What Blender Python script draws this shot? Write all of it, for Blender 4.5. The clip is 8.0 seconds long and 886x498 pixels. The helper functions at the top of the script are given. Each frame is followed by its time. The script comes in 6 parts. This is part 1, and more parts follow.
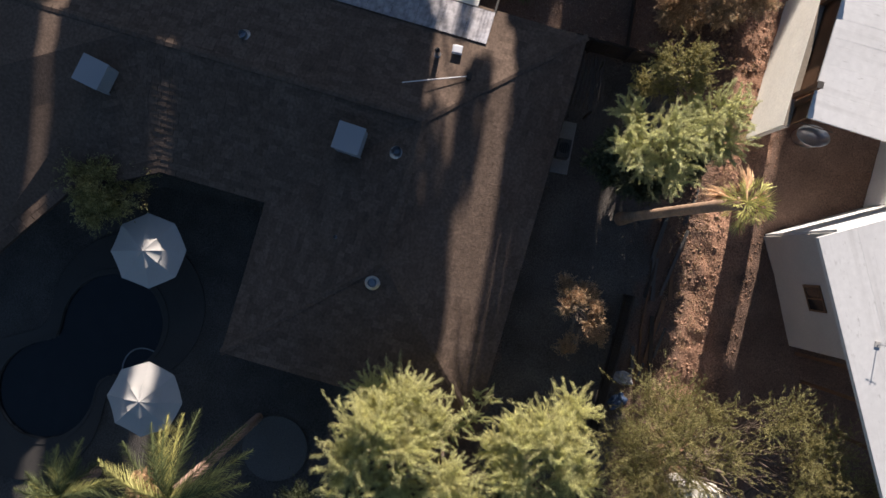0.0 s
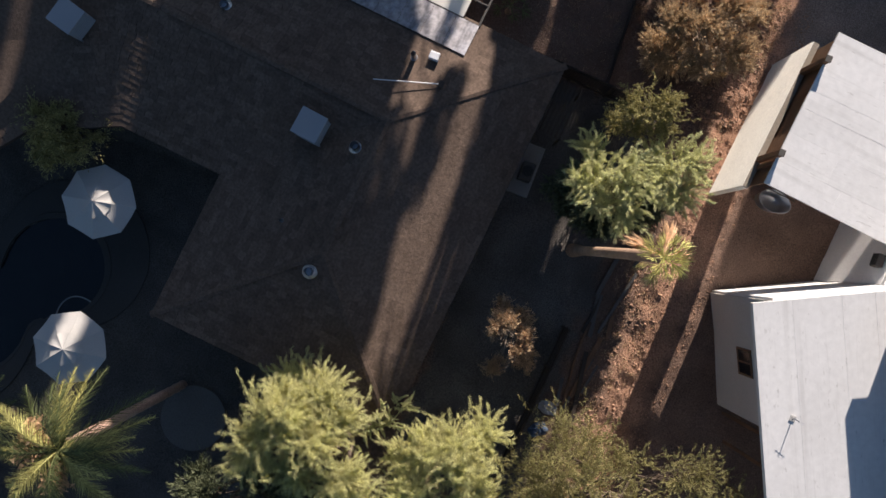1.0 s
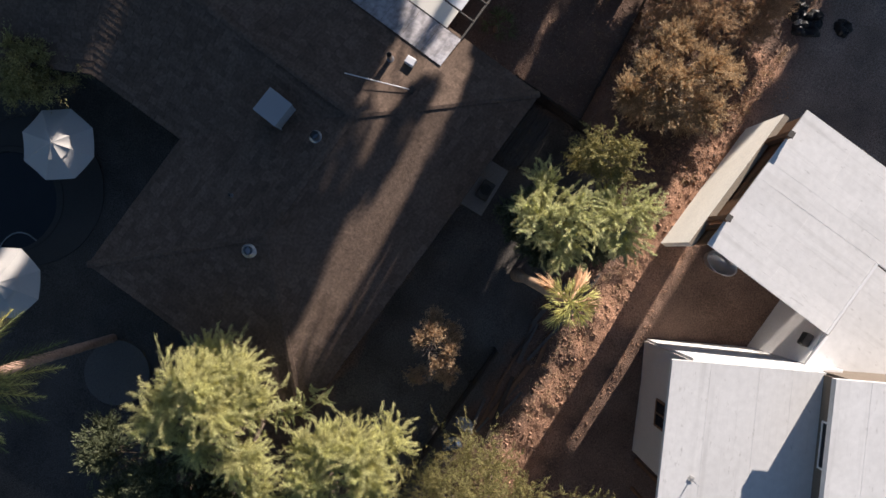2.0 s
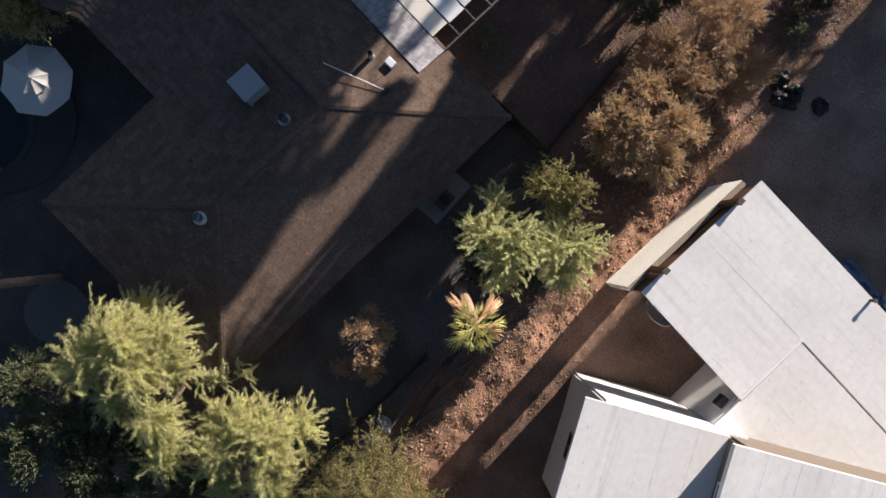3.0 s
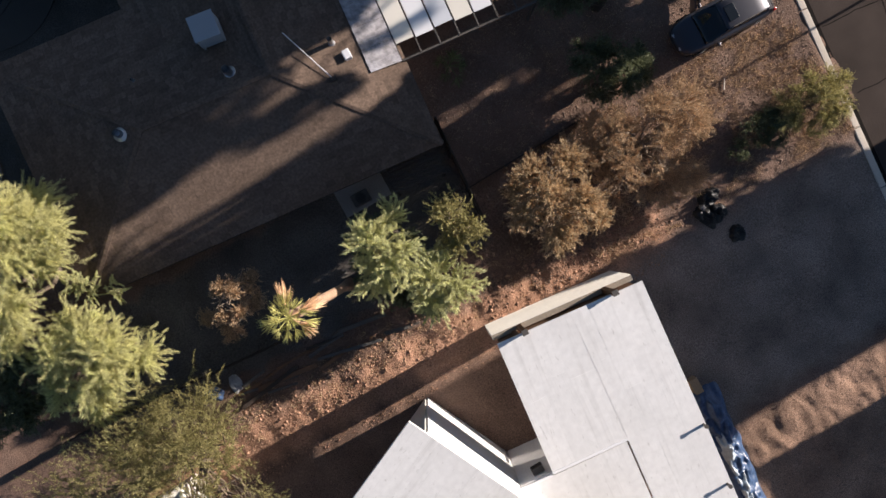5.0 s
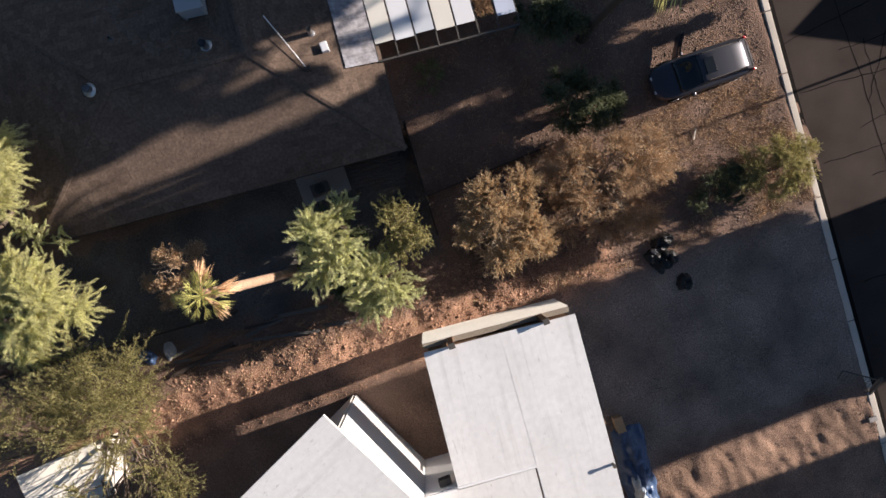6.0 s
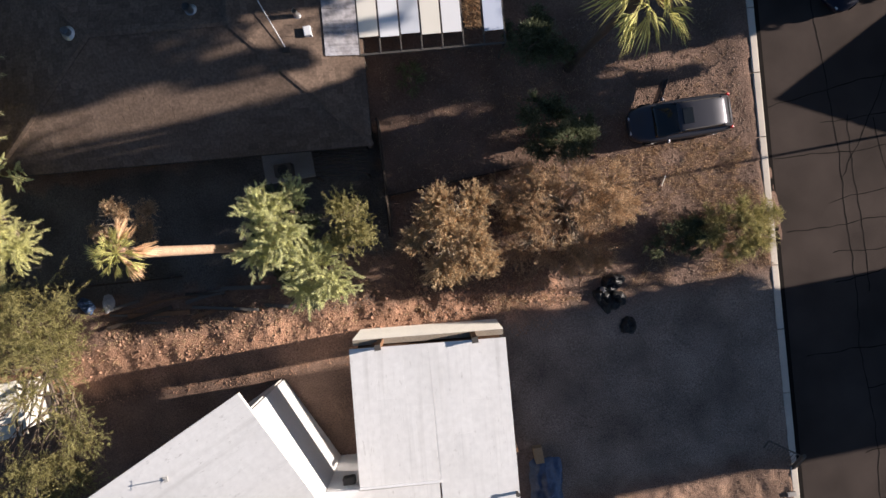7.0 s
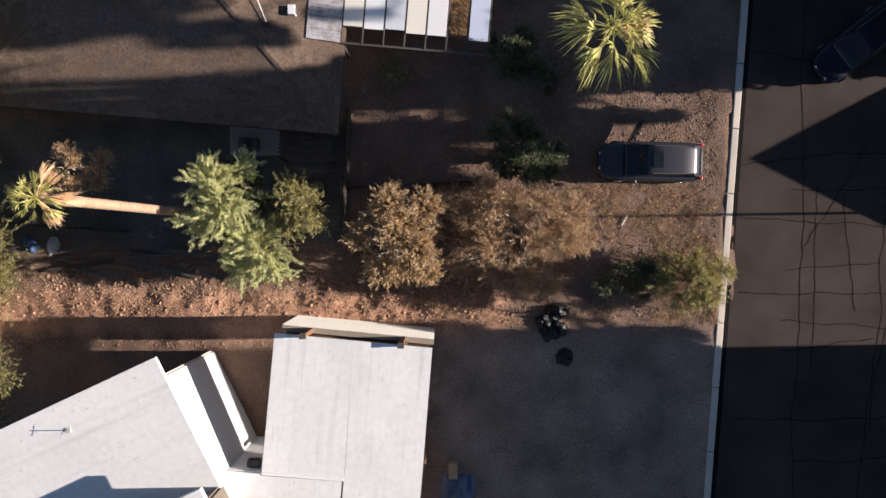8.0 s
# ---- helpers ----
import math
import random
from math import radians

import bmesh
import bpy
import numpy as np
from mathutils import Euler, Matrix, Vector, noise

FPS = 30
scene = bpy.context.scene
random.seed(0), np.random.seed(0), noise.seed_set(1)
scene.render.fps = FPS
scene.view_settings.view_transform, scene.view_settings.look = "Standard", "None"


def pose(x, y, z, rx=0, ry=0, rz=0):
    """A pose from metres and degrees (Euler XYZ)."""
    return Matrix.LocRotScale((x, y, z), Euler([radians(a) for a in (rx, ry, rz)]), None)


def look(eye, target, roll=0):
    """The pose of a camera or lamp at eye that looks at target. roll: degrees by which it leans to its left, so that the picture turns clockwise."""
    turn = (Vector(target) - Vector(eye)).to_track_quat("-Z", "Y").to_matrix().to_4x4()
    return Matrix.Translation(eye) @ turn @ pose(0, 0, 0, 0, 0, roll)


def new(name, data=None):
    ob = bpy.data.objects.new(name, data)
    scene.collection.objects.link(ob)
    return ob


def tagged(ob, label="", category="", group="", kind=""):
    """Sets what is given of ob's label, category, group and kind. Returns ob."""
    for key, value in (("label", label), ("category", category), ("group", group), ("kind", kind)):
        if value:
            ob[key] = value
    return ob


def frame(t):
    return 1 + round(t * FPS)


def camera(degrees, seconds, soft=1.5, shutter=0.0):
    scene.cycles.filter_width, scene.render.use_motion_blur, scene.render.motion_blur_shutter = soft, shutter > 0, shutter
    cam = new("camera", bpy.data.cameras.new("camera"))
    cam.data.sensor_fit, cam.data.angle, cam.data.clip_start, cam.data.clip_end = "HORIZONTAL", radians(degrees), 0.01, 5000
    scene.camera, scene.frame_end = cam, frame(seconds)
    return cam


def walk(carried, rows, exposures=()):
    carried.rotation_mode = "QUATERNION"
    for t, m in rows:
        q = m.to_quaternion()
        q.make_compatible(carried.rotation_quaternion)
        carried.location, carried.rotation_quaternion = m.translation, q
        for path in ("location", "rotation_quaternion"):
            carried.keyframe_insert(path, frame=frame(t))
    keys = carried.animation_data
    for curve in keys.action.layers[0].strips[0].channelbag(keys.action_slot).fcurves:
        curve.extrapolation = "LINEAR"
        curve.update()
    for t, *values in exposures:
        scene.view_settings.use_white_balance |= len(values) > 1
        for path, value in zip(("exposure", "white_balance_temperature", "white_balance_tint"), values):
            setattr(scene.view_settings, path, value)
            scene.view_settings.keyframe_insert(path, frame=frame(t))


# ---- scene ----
cam = camera(66.0, 8.0, soft=1.55)
PATH = [
    (0.0, pose(-14.188, 8.555, 29.714, 0.707, -0.441, -78.592)),
    (0.5, pose(-13.835, 7.573, 29.687, 0.668, -0.648, -73.723)),
    (1.0, pose(-13.316, 6.538, 29.716, 0.552, -0.614, -68.802)),
    (1.5, pose(-12.696, 5.681, 29.818, 0.327, -0.836, -63.811)),
    (1.7, pose(-12.408, 5.330, 29.818, 0.185, -0.916, -61.717)),
    (2.8, pose(-10.697, 3.793, 30.353, -0.377, -1.126, -50.417)),
    (3.0, pose(-10.431, 3.486, 30.418, -0.484, -1.248, -48.292)),
    (3.5, pose(-9.608, 2.848, 30.618, -0.662, -1.333, -43.613)),
    (4.0, pose(-8.722, 2.238, 30.862, -0.779, -1.363, -38.567)),
    (4.5, pose(-7.831, 1.664, 31.111, -0.808, -1.404, -33.630)),
    (4.7, pose(-7.453, 1.442, 31.212, -0.814, -1.400, -31.698)),
    (5.8, pose(-5.061, 0.620, 31.807, -1.077, -1.162, -21.748)),
    (6.0, pose(-4.639, 0.496, 31.770, -1.068, -1.192, -19.866)),
    (6.5, pose(-3.482, 0.216, 31.882, -1.001, -0.971, -15.007)),
    (7.0, pose(-2.301, -0.001, 31.785, -0.959, -0.702, -9.894)),
    (7.5, pose(-1.124, -0.097, 31.636, -0.902, -0.517, -4.915)),
    (8.0, pose(0.000, 0.000, 31.589, -1.027, -0.470, 0.000)),
]
walk(cam, PATH, [(0.0, 0.88, 5850, 10), (3.0, 0.91, 5850, 10), (6.0, 0.99, 5850, 10), (8.0, 1.06, 5850, 10)])

# ---- world and sun: a low morning sun in the east ----
SUN_EL, SUN_AZ = 18.0, 0.8
world = bpy.data.worlds.new("sky")
scene.world = world
world.use_nodes = True
wn = world.node_tree.nodes
sky = wn.new("ShaderNodeTexSky")
sky.sky_type = "NISHITA"
sky.sun_disc = False
sky.ozone_density = 2.3
sky.sun_elevation = radians(SUN_EL)
sky.sun_rotation = radians(90 - SUN_AZ)
wn["Background"].inputs["Strength"].default_value = 0.0415
world.node_tree.links.new(sky.outputs["Color"], wn["Background"].inputs["Color"])
sun_data = bpy.data.lights.new("sun", "SUN")
sun_data.energy, sun_data.angle, sun_data.color = 5.25, radians(0.5), (1.0, 0.83, 0.67)
sun = new("sun", sun_data)
sun_way = Vector((math.cos(radians(SUN_EL)) * math.cos(radians(SUN_AZ)), math.cos(radians(SUN_EL)) * math.sin(radians(SUN_AZ)), math.sin(radians(SUN_EL))))
sun.matrix_world = look(sun_way * 80, (0, 0, 0))


# ---- materials ----
def material(name, base, rough=0.8, metal=0.0, var=0.25, grain=40.0, blotch=0.6, bump=0.3, bump_scale=60.0, tint=None, obj_random=0.0, island=0.0, spec=0.4, dist=0.02):
    """A surface with grain, wider blotches and fine relief, at world size."""
    m = bpy.data.materials.new(name)
    m.use_nodes = True
    nt = m.node_tree
    n, l = nt.nodes, nt.links
    b = n["Principled BSDF"]
    b.inputs["Roughness"].default_value, b.inputs["Metallic"].default_value = rough, metal
    b.inputs["Specular IOR Level"].default_value = spec
    geo = n.new("ShaderNodeNewGeometry")
    fine, wide = n.new("ShaderNodeTexNoise"), n.new("ShaderNodeTexNoise")
    for tex, scale, detail in ((fine, grain, 6), (wide, blotch, 5)):
        tex.inputs["Scale"].default_value, tex.inputs["Detail"].default_value = scale, detail
        l.new(geo.outputs["Position"], tex.inputs["Vector"])
    ramp = n.new("ShaderNodeMapRange")
    ramp.inputs["To Min"].default_value, ramp.inputs["To Max"].default_value = 1 - var, 1 + var
    ramp.inputs["From Min"].default_value, ramp.inputs["From Max"].default_value = 0.3, 0.7
    l.new(fine.outputs["Fac"], ramp.inputs["Value"])
    ramp2 = n.new("ShaderNodeMapRange")
    ramp2.inputs["To Min"].default_value, ramp2.inputs["To Max"].default_value = 1 - var * 0.7, 1 + var * 0.7
    ramp2.inputs["From Min"].default_value, ramp2.inputs["From Max"].default_value = 0.3, 0.7
    l.new(wide.outputs["Fac"], ramp2.inputs["Value"])
    mul = n.new("ShaderNodeMath")
    mul.operation = "MULTIPLY"
    l.new(ramp.outputs[0], mul.inputs[0])
    l.new(ramp2.outputs[0], mul.inputs[1])
    last = mul
    for source, amount in (("obj", obj_random), ("isl", island)):
        if amount:
            if source == "obj":
                rnd = n.new("ShaderNodeObjectInfo").outputs["Random"]
            else:
                rnd = geo.outputs["Random Per Island"]
            r = n.new("ShaderNodeMapRange")
            r.inputs["To Min"].default_value, r.inputs["To Max"].default_value = 1 - amount, 1 + amount
            l.new(rnd, r.inputs["Value"])
            k = n.new("ShaderNodeMath")
            k.operation = "MULTIPLY"
            l.new(last.outputs[0], k.inputs[0])
            l.new(r.outputs[0], k.inputs[1])
            last = k
    col = n.new("ShaderNodeMix")
    col.data_type = "RGBA"
    col.inputs["A"].default_value = (*base, 1)
    col.inputs["B"].default_value = (*(tint or base), 1)
    l.new(wide.outputs["Fac"], col.inputs["Factor"])
    out = n.new("ShaderNodeVectorMath")
    out.operation = "SCALE"
    l.new(col.outputs["Result"], out.inputs[0])
    l.new(last.outputs[0], out.inputs["Scale"])
    l.new(out.outputs["Vector"], b.inputs["Base Color"])
    if bump:
        bt = n.new("ShaderNodeTexNoise")
        bt.inputs["Scale"].default_value, bt.inputs["Detail"].default_value = bump_scale, 5
        l.new(geo.outputs["Position"], bt.inputs["Vector"])
        bn = n.new("ShaderNodeBump")
        bn.inputs["Strength"].default_value, bn.inputs["Distance"].default_value = bump, dist
        l.new(bt.outputs["Fac"], bn.inputs["Height"])
        l.new(bn.outputs["Normal"], b.inputs["Normal"])
    return m


def leaf_material(name, base, tint, through_light=0.35, island=0.45):
    m = material(name, base, 0.55, var=0.22, grain=7, blotch=1.6, bump=0, tint=tint, island=island, spec=0.25)
    nt = m.node_tree
    n, l = nt.nodes, nt.links
    b = n["Principled BSDF"]
    tr = n.new("ShaderNodeBsdfTranslucent")
    l.new(b.inputs["Base Color"].links[0].from_socket, tr.inputs["Color"])
    mix = n.new("ShaderNodeMixShader")
    mix.inputs[0].default_value = through_light
    l.new(b.outputs[0], mix.inputs[1])
    l.new(tr.outputs[0], mix.inputs[2])
    l.new(mix.outputs[0], n["Material Output"].inputs["Surface"])
    return m


def roof_coating(m, angle):
    """Grey smears and scuffs over the white coating, drawn out along the sheets."""
    nt = m.node_tree
    n, l = nt.nodes, nt.links
    b = n["Principled BSDF"]
    cur = b.inputs["Base Color"].links[0].from_socket
    geo = n.new("ShaderNodeNewGeometry")
    for scale, lo, hi, amount in (((3.4, 0.16, 3.4), 0.55, 0.72, 0.26), ((9.0, 3.0, 9.0), 0.64, 0.78, 0.6), ((0.5, 0.3, 0.5), 0.42, 0.72, 0.2), ((16.0, 0.4, 16.0), 0.60, 0.76, 0.22)):
        mp = n.new("ShaderNodeMapping")
        mp.vector_type = "TEXTURE"
        mp.inputs["Scale"].default_value = [1 / k for k in scale]
        mp.inputs["Rotation"].default_value = (0, 0, radians(angle))
        tex = n.new("ShaderNodeTexNoise")
        tex.inputs["Scale"].default_value, tex.inputs["Detail"].default_value = 1.0, 6
        l.new(geo.outputs["Position"], mp.inputs["Vector"])
        l.new(mp.outputs["Vector"], tex.inputs["Vector"])
        rm = n.new("ShaderNodeMapRange")
        rm.inputs["From Min"].default_value, rm.inputs["From Max"].default_value = lo, hi
        rm.inputs["To Max"].default_value = amount
        l.new(tex.outputs["Fac"], rm.inputs["Value"])
        mix = n.new("ShaderNodeMix")
        mix.data_type = "RGBA"
        mix.inputs["B"].default_value = (0.40, 0.39, 0.37, 1)
        l.new(rm.outputs[0], mix.inputs["Factor"])
        l.new(cur, mix.inputs["A"])
        cur = mix.outputs["Result"]
    l.new(cur, b.inputs["Base Color"])
    return m


M = {
    "gravel": material("gravel_yard", (0.24, 0.17, 0.12), 0.95, var=0.45, grain=9, blotch=0.5, bump=1.0, bump_scale=7, tint=(0.19, 0.14, 0.11), dist=0.12),
    "stone": material("loose_stone", (0.36, 0.215, 0.14), 0.9, var=0.2, obj_random=0.3, island=0.4, bump=0.4, bump_scale=30),
    "asphalt": material("old_asphalt", (0.048, 0.038, 0.033), 0.95, spec=0.1, var=0.35, grain=50, blotch=0.35, bump=0.3, bump_scale=90, tint=(0.060, 0.047, 0.041)),
    "crack": material("asphalt_crack_filler", (0.015, 0.013, 0.012), 0.95, var=0.2, bump=0, spec=0.05),
    "kerb": material("concrete_kerb", (0.56, 0.50, 0.43), 0.85, var=0.15, grain=25, obj_random=0.06, bump=0.06),
    "concrete": material("concrete_slab", (0.125, 0.115, 0.105), 0.9, var=0.2, grain=20, blotch=0.4),
    "pale_concrete": material("pale_concrete_pad", (0.34, 0.32, 0.30), 0.9, var=0.15, grain=20, blotch=0.4),
    # deck concrete is darkened to include the shade over the terrace
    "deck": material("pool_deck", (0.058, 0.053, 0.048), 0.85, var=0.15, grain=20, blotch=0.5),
    "shingle": material("brown_shingle", (0.146, 0.100, 0.072), 0.95, var=0.26, grain=9, blotch=0.5, bump=0.6, bump_scale=18, tint=(0.112, 0.082, 0.063), obj_random=0.09, island=0.2),
    "stucco": material("white_stucco", (0.60, 0.575, 0.535), 0.85, var=0.06, grain=12, blotch=0.8, bump=0.3, bump_scale=30),
    "stucco_white": material("bright_white_stucco", (0.82, 0.81, 0.80), 0.85, var=0.05, grain=12, blotch=0.8, bump=0.3, bump_scale=30),
    # dark brown base puts the shade on the taller wing's walls into colour
    "stucco_shade": material("shade_darkened_stucco", (0.17, 0.14, 0.11), 0.9, var=0.08, grain=12, blotch=0.8, bump=0.3, bump_scale=30),
    "stucco_tan": material("tan_stucco", (0.36, 0.29, 0.22), 0.9, var=0.1, grain=12, blotch=0.8, bump=0.3),
    "whiteroof": roof_coating(material("white_coated_roof", (0.78, 0.77, 0.755), 0.7, var=0.05, grain=4, blotch=0.6, bump=0.15, bump_scale=8, obj_random=0.03, tint=(0.69, 0.685, 0.68)), -5.5),
    "whiteroof_west": roof_coating(material("white_coated_roof_west", (0.78, 0.77, 0.755), 0.7, var=0.05, grain=4, blotch=0.6, bump=0.15, bump_scale=8, obj_random=0.03, tint=(0.69, 0.685, 0.68)), -65.0),
    "seam": material("roof_seam", (0.45, 0.44, 0.42), 0.8, var=0.2),
    "creamwall": material("cream_stucco", (0.86, 0.82, 0.73), 0.85, var=0.07, grain=10, blotch=0.6, bump=0.3, bump_scale=24),
    "wood": material("brown_timber", (0.20, 0.11, 0.06), 0.8, var=0.3, grain=30),
    "darkwood": material("dark_timber", (0.06, 0.045, 0.035), 0.8, var=0.3, grain=30),
    "palewood": material("pale_timber", (0.42, 0.30, 0.18), 0.8, var=0.2, grain=30),
    "metal": material("galvanised_metal", (0.55, 0.56, 0.58), 0.35, 0.9, var=0.1),
    "panel_white": material("white_panel", (0.78, 0.78, 0.79), 0.45, var=0.05, bump=0.05),
    "panel_blue": material("pale_blue_panel", (0.55, 0.60, 0.72), 0.4, var=0.06, bump=0.05),
    "panel_cream": material("cream_panel", (0.78, 0.74, 0.65), 0.5, var=0.06, bump=0.05),
    "panel_grey": material("grey_panel", (0.62, 0.64, 0.68), 0.45, var=0.08, bump=0.05),
    "worn_sheet": material("worn_metal_sheet", (0.33, 0.295, 0.275), 0.6, 0.2, var=0.35, grain=5, blotch=0.9, bump=0.1, tint=(0.30, 0.31, 0.36)),
    "wall_cap": material("bare_render", (0.30, 0.26, 0.21), 0.9, var=0.15, grain=14),
    "straw": material("dry_straw", (0.36, 0.22, 0.11), 0.9, var=0.3, island=0.3),
    "frame": material("dark_steel_frame", (0.10, 0.09, 0.08), 0.6, 0.3, var=0.2),
    "canvas": material("cream_canvas", (0.52, 0.50, 0.47), 0.85, var=0.06, grain=30),
    "white_metal": material("white_painted_metal", (0.32, 0.335, 0.36), 0.5, var=0.06, bump=0.05),
    "pool": material("dark_pool_water", (0.012, 0.014, 0.016), 0.06, var=0.1, bump=0.15, bump_scale=3, spec=0.5),
    "bark": material("grey_bark", (0.16, 0.12, 0.09), 0.9, var=0.3, grain=20, bump=0.6),
    "twig": material("pale_twig", (0.34, 0.27, 0.20), 0.85, var=0.3, grain=20),
    "palmbark": material("palm_trunk", (0.40, 0.265, 0.175), 0.9, var=0.25, grain=12, blotch=2.0, bump=0.8, bump_scale=14),
    "trunk_dull": material("dull_palm_trunk", (0.36, 0.24, 0.18), 0.9, var=0.3, grain=12, bump=0.8, bump_scale=14),
    "leaf_lime": leaf_material("feathery_lime_leaf", (0.76, 0.71, 0.37), (0.56, 0.57, 0.27), 0.5),
    "leaf_grey": leaf_material("grey_green_leaf", (0.74, 0.72, 0.40), (0.58, 0.59, 0.31), 0.45),
    "leaf_olive": leaf_material("olive_leaf", (0.44, 0.38, 0.16), (0.33, 0.31, 0.13)),
    "leaf_sage": leaf_material("sage_olive_leaf", (0.37, 0.315, 0.125), (0.27, 0.255, 0.11)),
    "leaf_brown": leaf_material("dry_brown_leaf", (0.62, 0.46, 0.275), (0.49, 0.365, 0.22)),
    "leaf_rust": leaf_material("rusty_leaf", (0.54, 0.375, 0.225), (0.42, 0.30, 0.185)),
    # green darkened so the colour itself carries the shade on these plants
    "leaf_shade": leaf_material("leaf_darkened_for_shade", (0.16, 0.175, 0.095), (0.12, 0.135, 0.075)),
    "leaf_dark": leaf_material("dark_green_leaf", (0.14, 0.155, 0.08), (0.10, 0.115, 0.065)),
    "frond": leaf_material("palm_frond", (0.62, 0.56, 0.20), (0.42, 0.42, 0.15)),
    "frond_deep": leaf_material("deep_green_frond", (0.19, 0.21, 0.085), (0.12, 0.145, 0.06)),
    "frond_dry": leaf_material("dry_palm_frond", (0.66, 0.45, 0.27), (0.55, 0.35, 0.20)),
    "car_paint": material("silver_car_paint", (0.062, 0.062, 0.074), 0.34, 0.5, var=0.03, bump=0),
    "dark_paint": material("dark_blue_car_paint", (0.005, 0.007, 0.02), 0.4, 0.2, var=0.03, bump=0),
    "glass": material("dark_car_glass", (0.012, 0.014, 0.016), 0.05, 0.0, var=0.02, bump=0, spec=0.6),
    "rubber": material("black_rubber", (0.02, 0.02, 0.02), 0.8, var=0.1),
    "red": material("red_lamp", (0.55, 0.02, 0.02), 0.2, var=0.02, bump=0),
    "lamp": material("clear_lamp", (0.6, 0.6, 0.6), 0.15, var=0.02, bump=0),
    "tarp": material("blue_tarp", (0.06, 0.10, 0.19), 0.3, var=0.25, grain=6, bump=0.6, bump_scale=6, dist=0.05),
    "tarp_silver": material("silver_tarp", (0.55, 0.62, 0.68), 0.25, 0.2, var=0.15, grain=6, bump=0.5, bump_scale=6, dist=0.05),
    "black_bag": material("black_plastic", (0.015, 0.015, 0.016), 0.45, var=0.2, bump=0.5, bump_scale=12),
    "white_rag": material("white_cloth", (0.40, 0.40, 0.41), 0.8, var=0.1),
    "window_dark": material("dark_window_glass", (0.02, 0.02, 0.022), 0.08, var=0.05, bump=0),
    "hose": material("pale_hose", (0.30, 0.30, 0.29), 0.6, var=0.1),
}



# ---- building helpers ----
def part(name, bm, mat, parent=None, label="", smooth=False):
    me = bpy.data.meshes.new(name)
    bmesh.ops.recalc_face_normals(bm, faces=bm.faces)
    bm.to_mesh(me)
    bm.free()
    if smooth:
        for p in me.polygons:
            p.use_smooth = True
    me.materials.append(M[mat] if isinstance(mat, str) else mat)
    ob = new(name, me)
    if parent:
        ob.parent = parent
    if label:
        tagged(ob, label)
    return ob


def thing(name, label, category, m=None, group="", kind=""):
    ob = new(name)
    ob.empty_display_size = 0.2
    if m is not None:
        ob.matrix_world = m
    return tagged(ob, label, category, group, kind)


def raw(name, verts, faces, mat, parent=None, label=""):
    me = bpy.data.meshes.new(name)
    me.from_pydata(np.asarray(verts).tolist() if isinstance(verts, np.ndarray) else verts, [], np.asarray(faces).tolist() if isinstance(faces, np.ndarray) else faces)
    me.materials.append(M[mat] if isinstance(mat, str) else mat)
    ob = new(name, me)
    if parent:
        ob.parent = parent
    if label:
        tagged(ob, label)
    return ob


def box(bm, x0, y0, z0, x1, y1, z1, m=None, bevel=0.0):
    vs = [bm.verts.new((x, y, z)) for z in (z0, z1) for x, y in ((x0, y0), (x1, y0), (x1, y1), (x0, y1))]
    fs = [bm.faces.new([vs[i] for i in q]) for q in ((0, 3, 2, 1), (4, 5, 6, 7), (0, 1, 5, 4), (1, 2, 6, 5), (2, 3, 7, 6), (3, 0, 4, 7))]
    if bevel:
        es = list({e for f in fs for e in f.edges})
        r = bmesh.ops.bevel(bm, geom=es, offset=bevel, segments=2, affect="EDGES", profile=0.5)
        vs = list({v for f in r["faces"] for v in f.verts} | {v for v in vs if v.is_valid})
    if m is not None:
        bmesh.ops.transform(bm, matrix=m, verts=[v for v in vs if v.is_valid])
    return bm


def tube(bm, p0, p1, r0, r1=None, seg=10, caps=True):
    p0, p1 = Vector(p0), Vector(p1)
    r1 = r0 if r1 is None else r1
    q = (p1 - p0).to_track_quat("Z", "Y")
    rings = []
    for p, r in ((p0, r0), (p1, r1)):
        rings.append([bm.verts.new(p + q @ Vector((r * math.cos(a), r * math.sin(a), 0))) for a in (2 * math.pi * i / seg for i in range(seg))])
    for i in range(seg):
        bm.faces.new((rings[0][i], rings[0][(i + 1) % seg], rings[1][(i + 1) % seg], rings[1][i]))
    if caps:
        bm.faces.new(rings[0][::-1])
        bm.faces.new(rings[1])
    return bm


def prism(bm, pts, thick):
    """A slab under a polygon of (x, y, z) corners."""
    top = [bm.verts.new(p) for p in pts]
    low = [bm.verts.new((p[0], p[1], p[2] - thick)) for p in pts]
    bm.faces.new(top)
    bm.faces.new(low[::-1])
    k = len(pts)
    for i in range(k):
        bm.faces.new((top[i], low[i], low[(i + 1) % k], top[(i + 1) % k]))
    return bm


def nb():
    return bmesh.new()


# ---- ground ----
def pool_field(x, y):
    """Above 1 inside the kidney-shaped pool."""
    d1, d2 = math.hypot(x + 19.95, y - 22.2), math.hypot(x + 23.5, y - 24.6)
    return (2.2 / max(d1, 0.1)) ** 4 + (2.1 / max(d2, 0.1)) ** 4


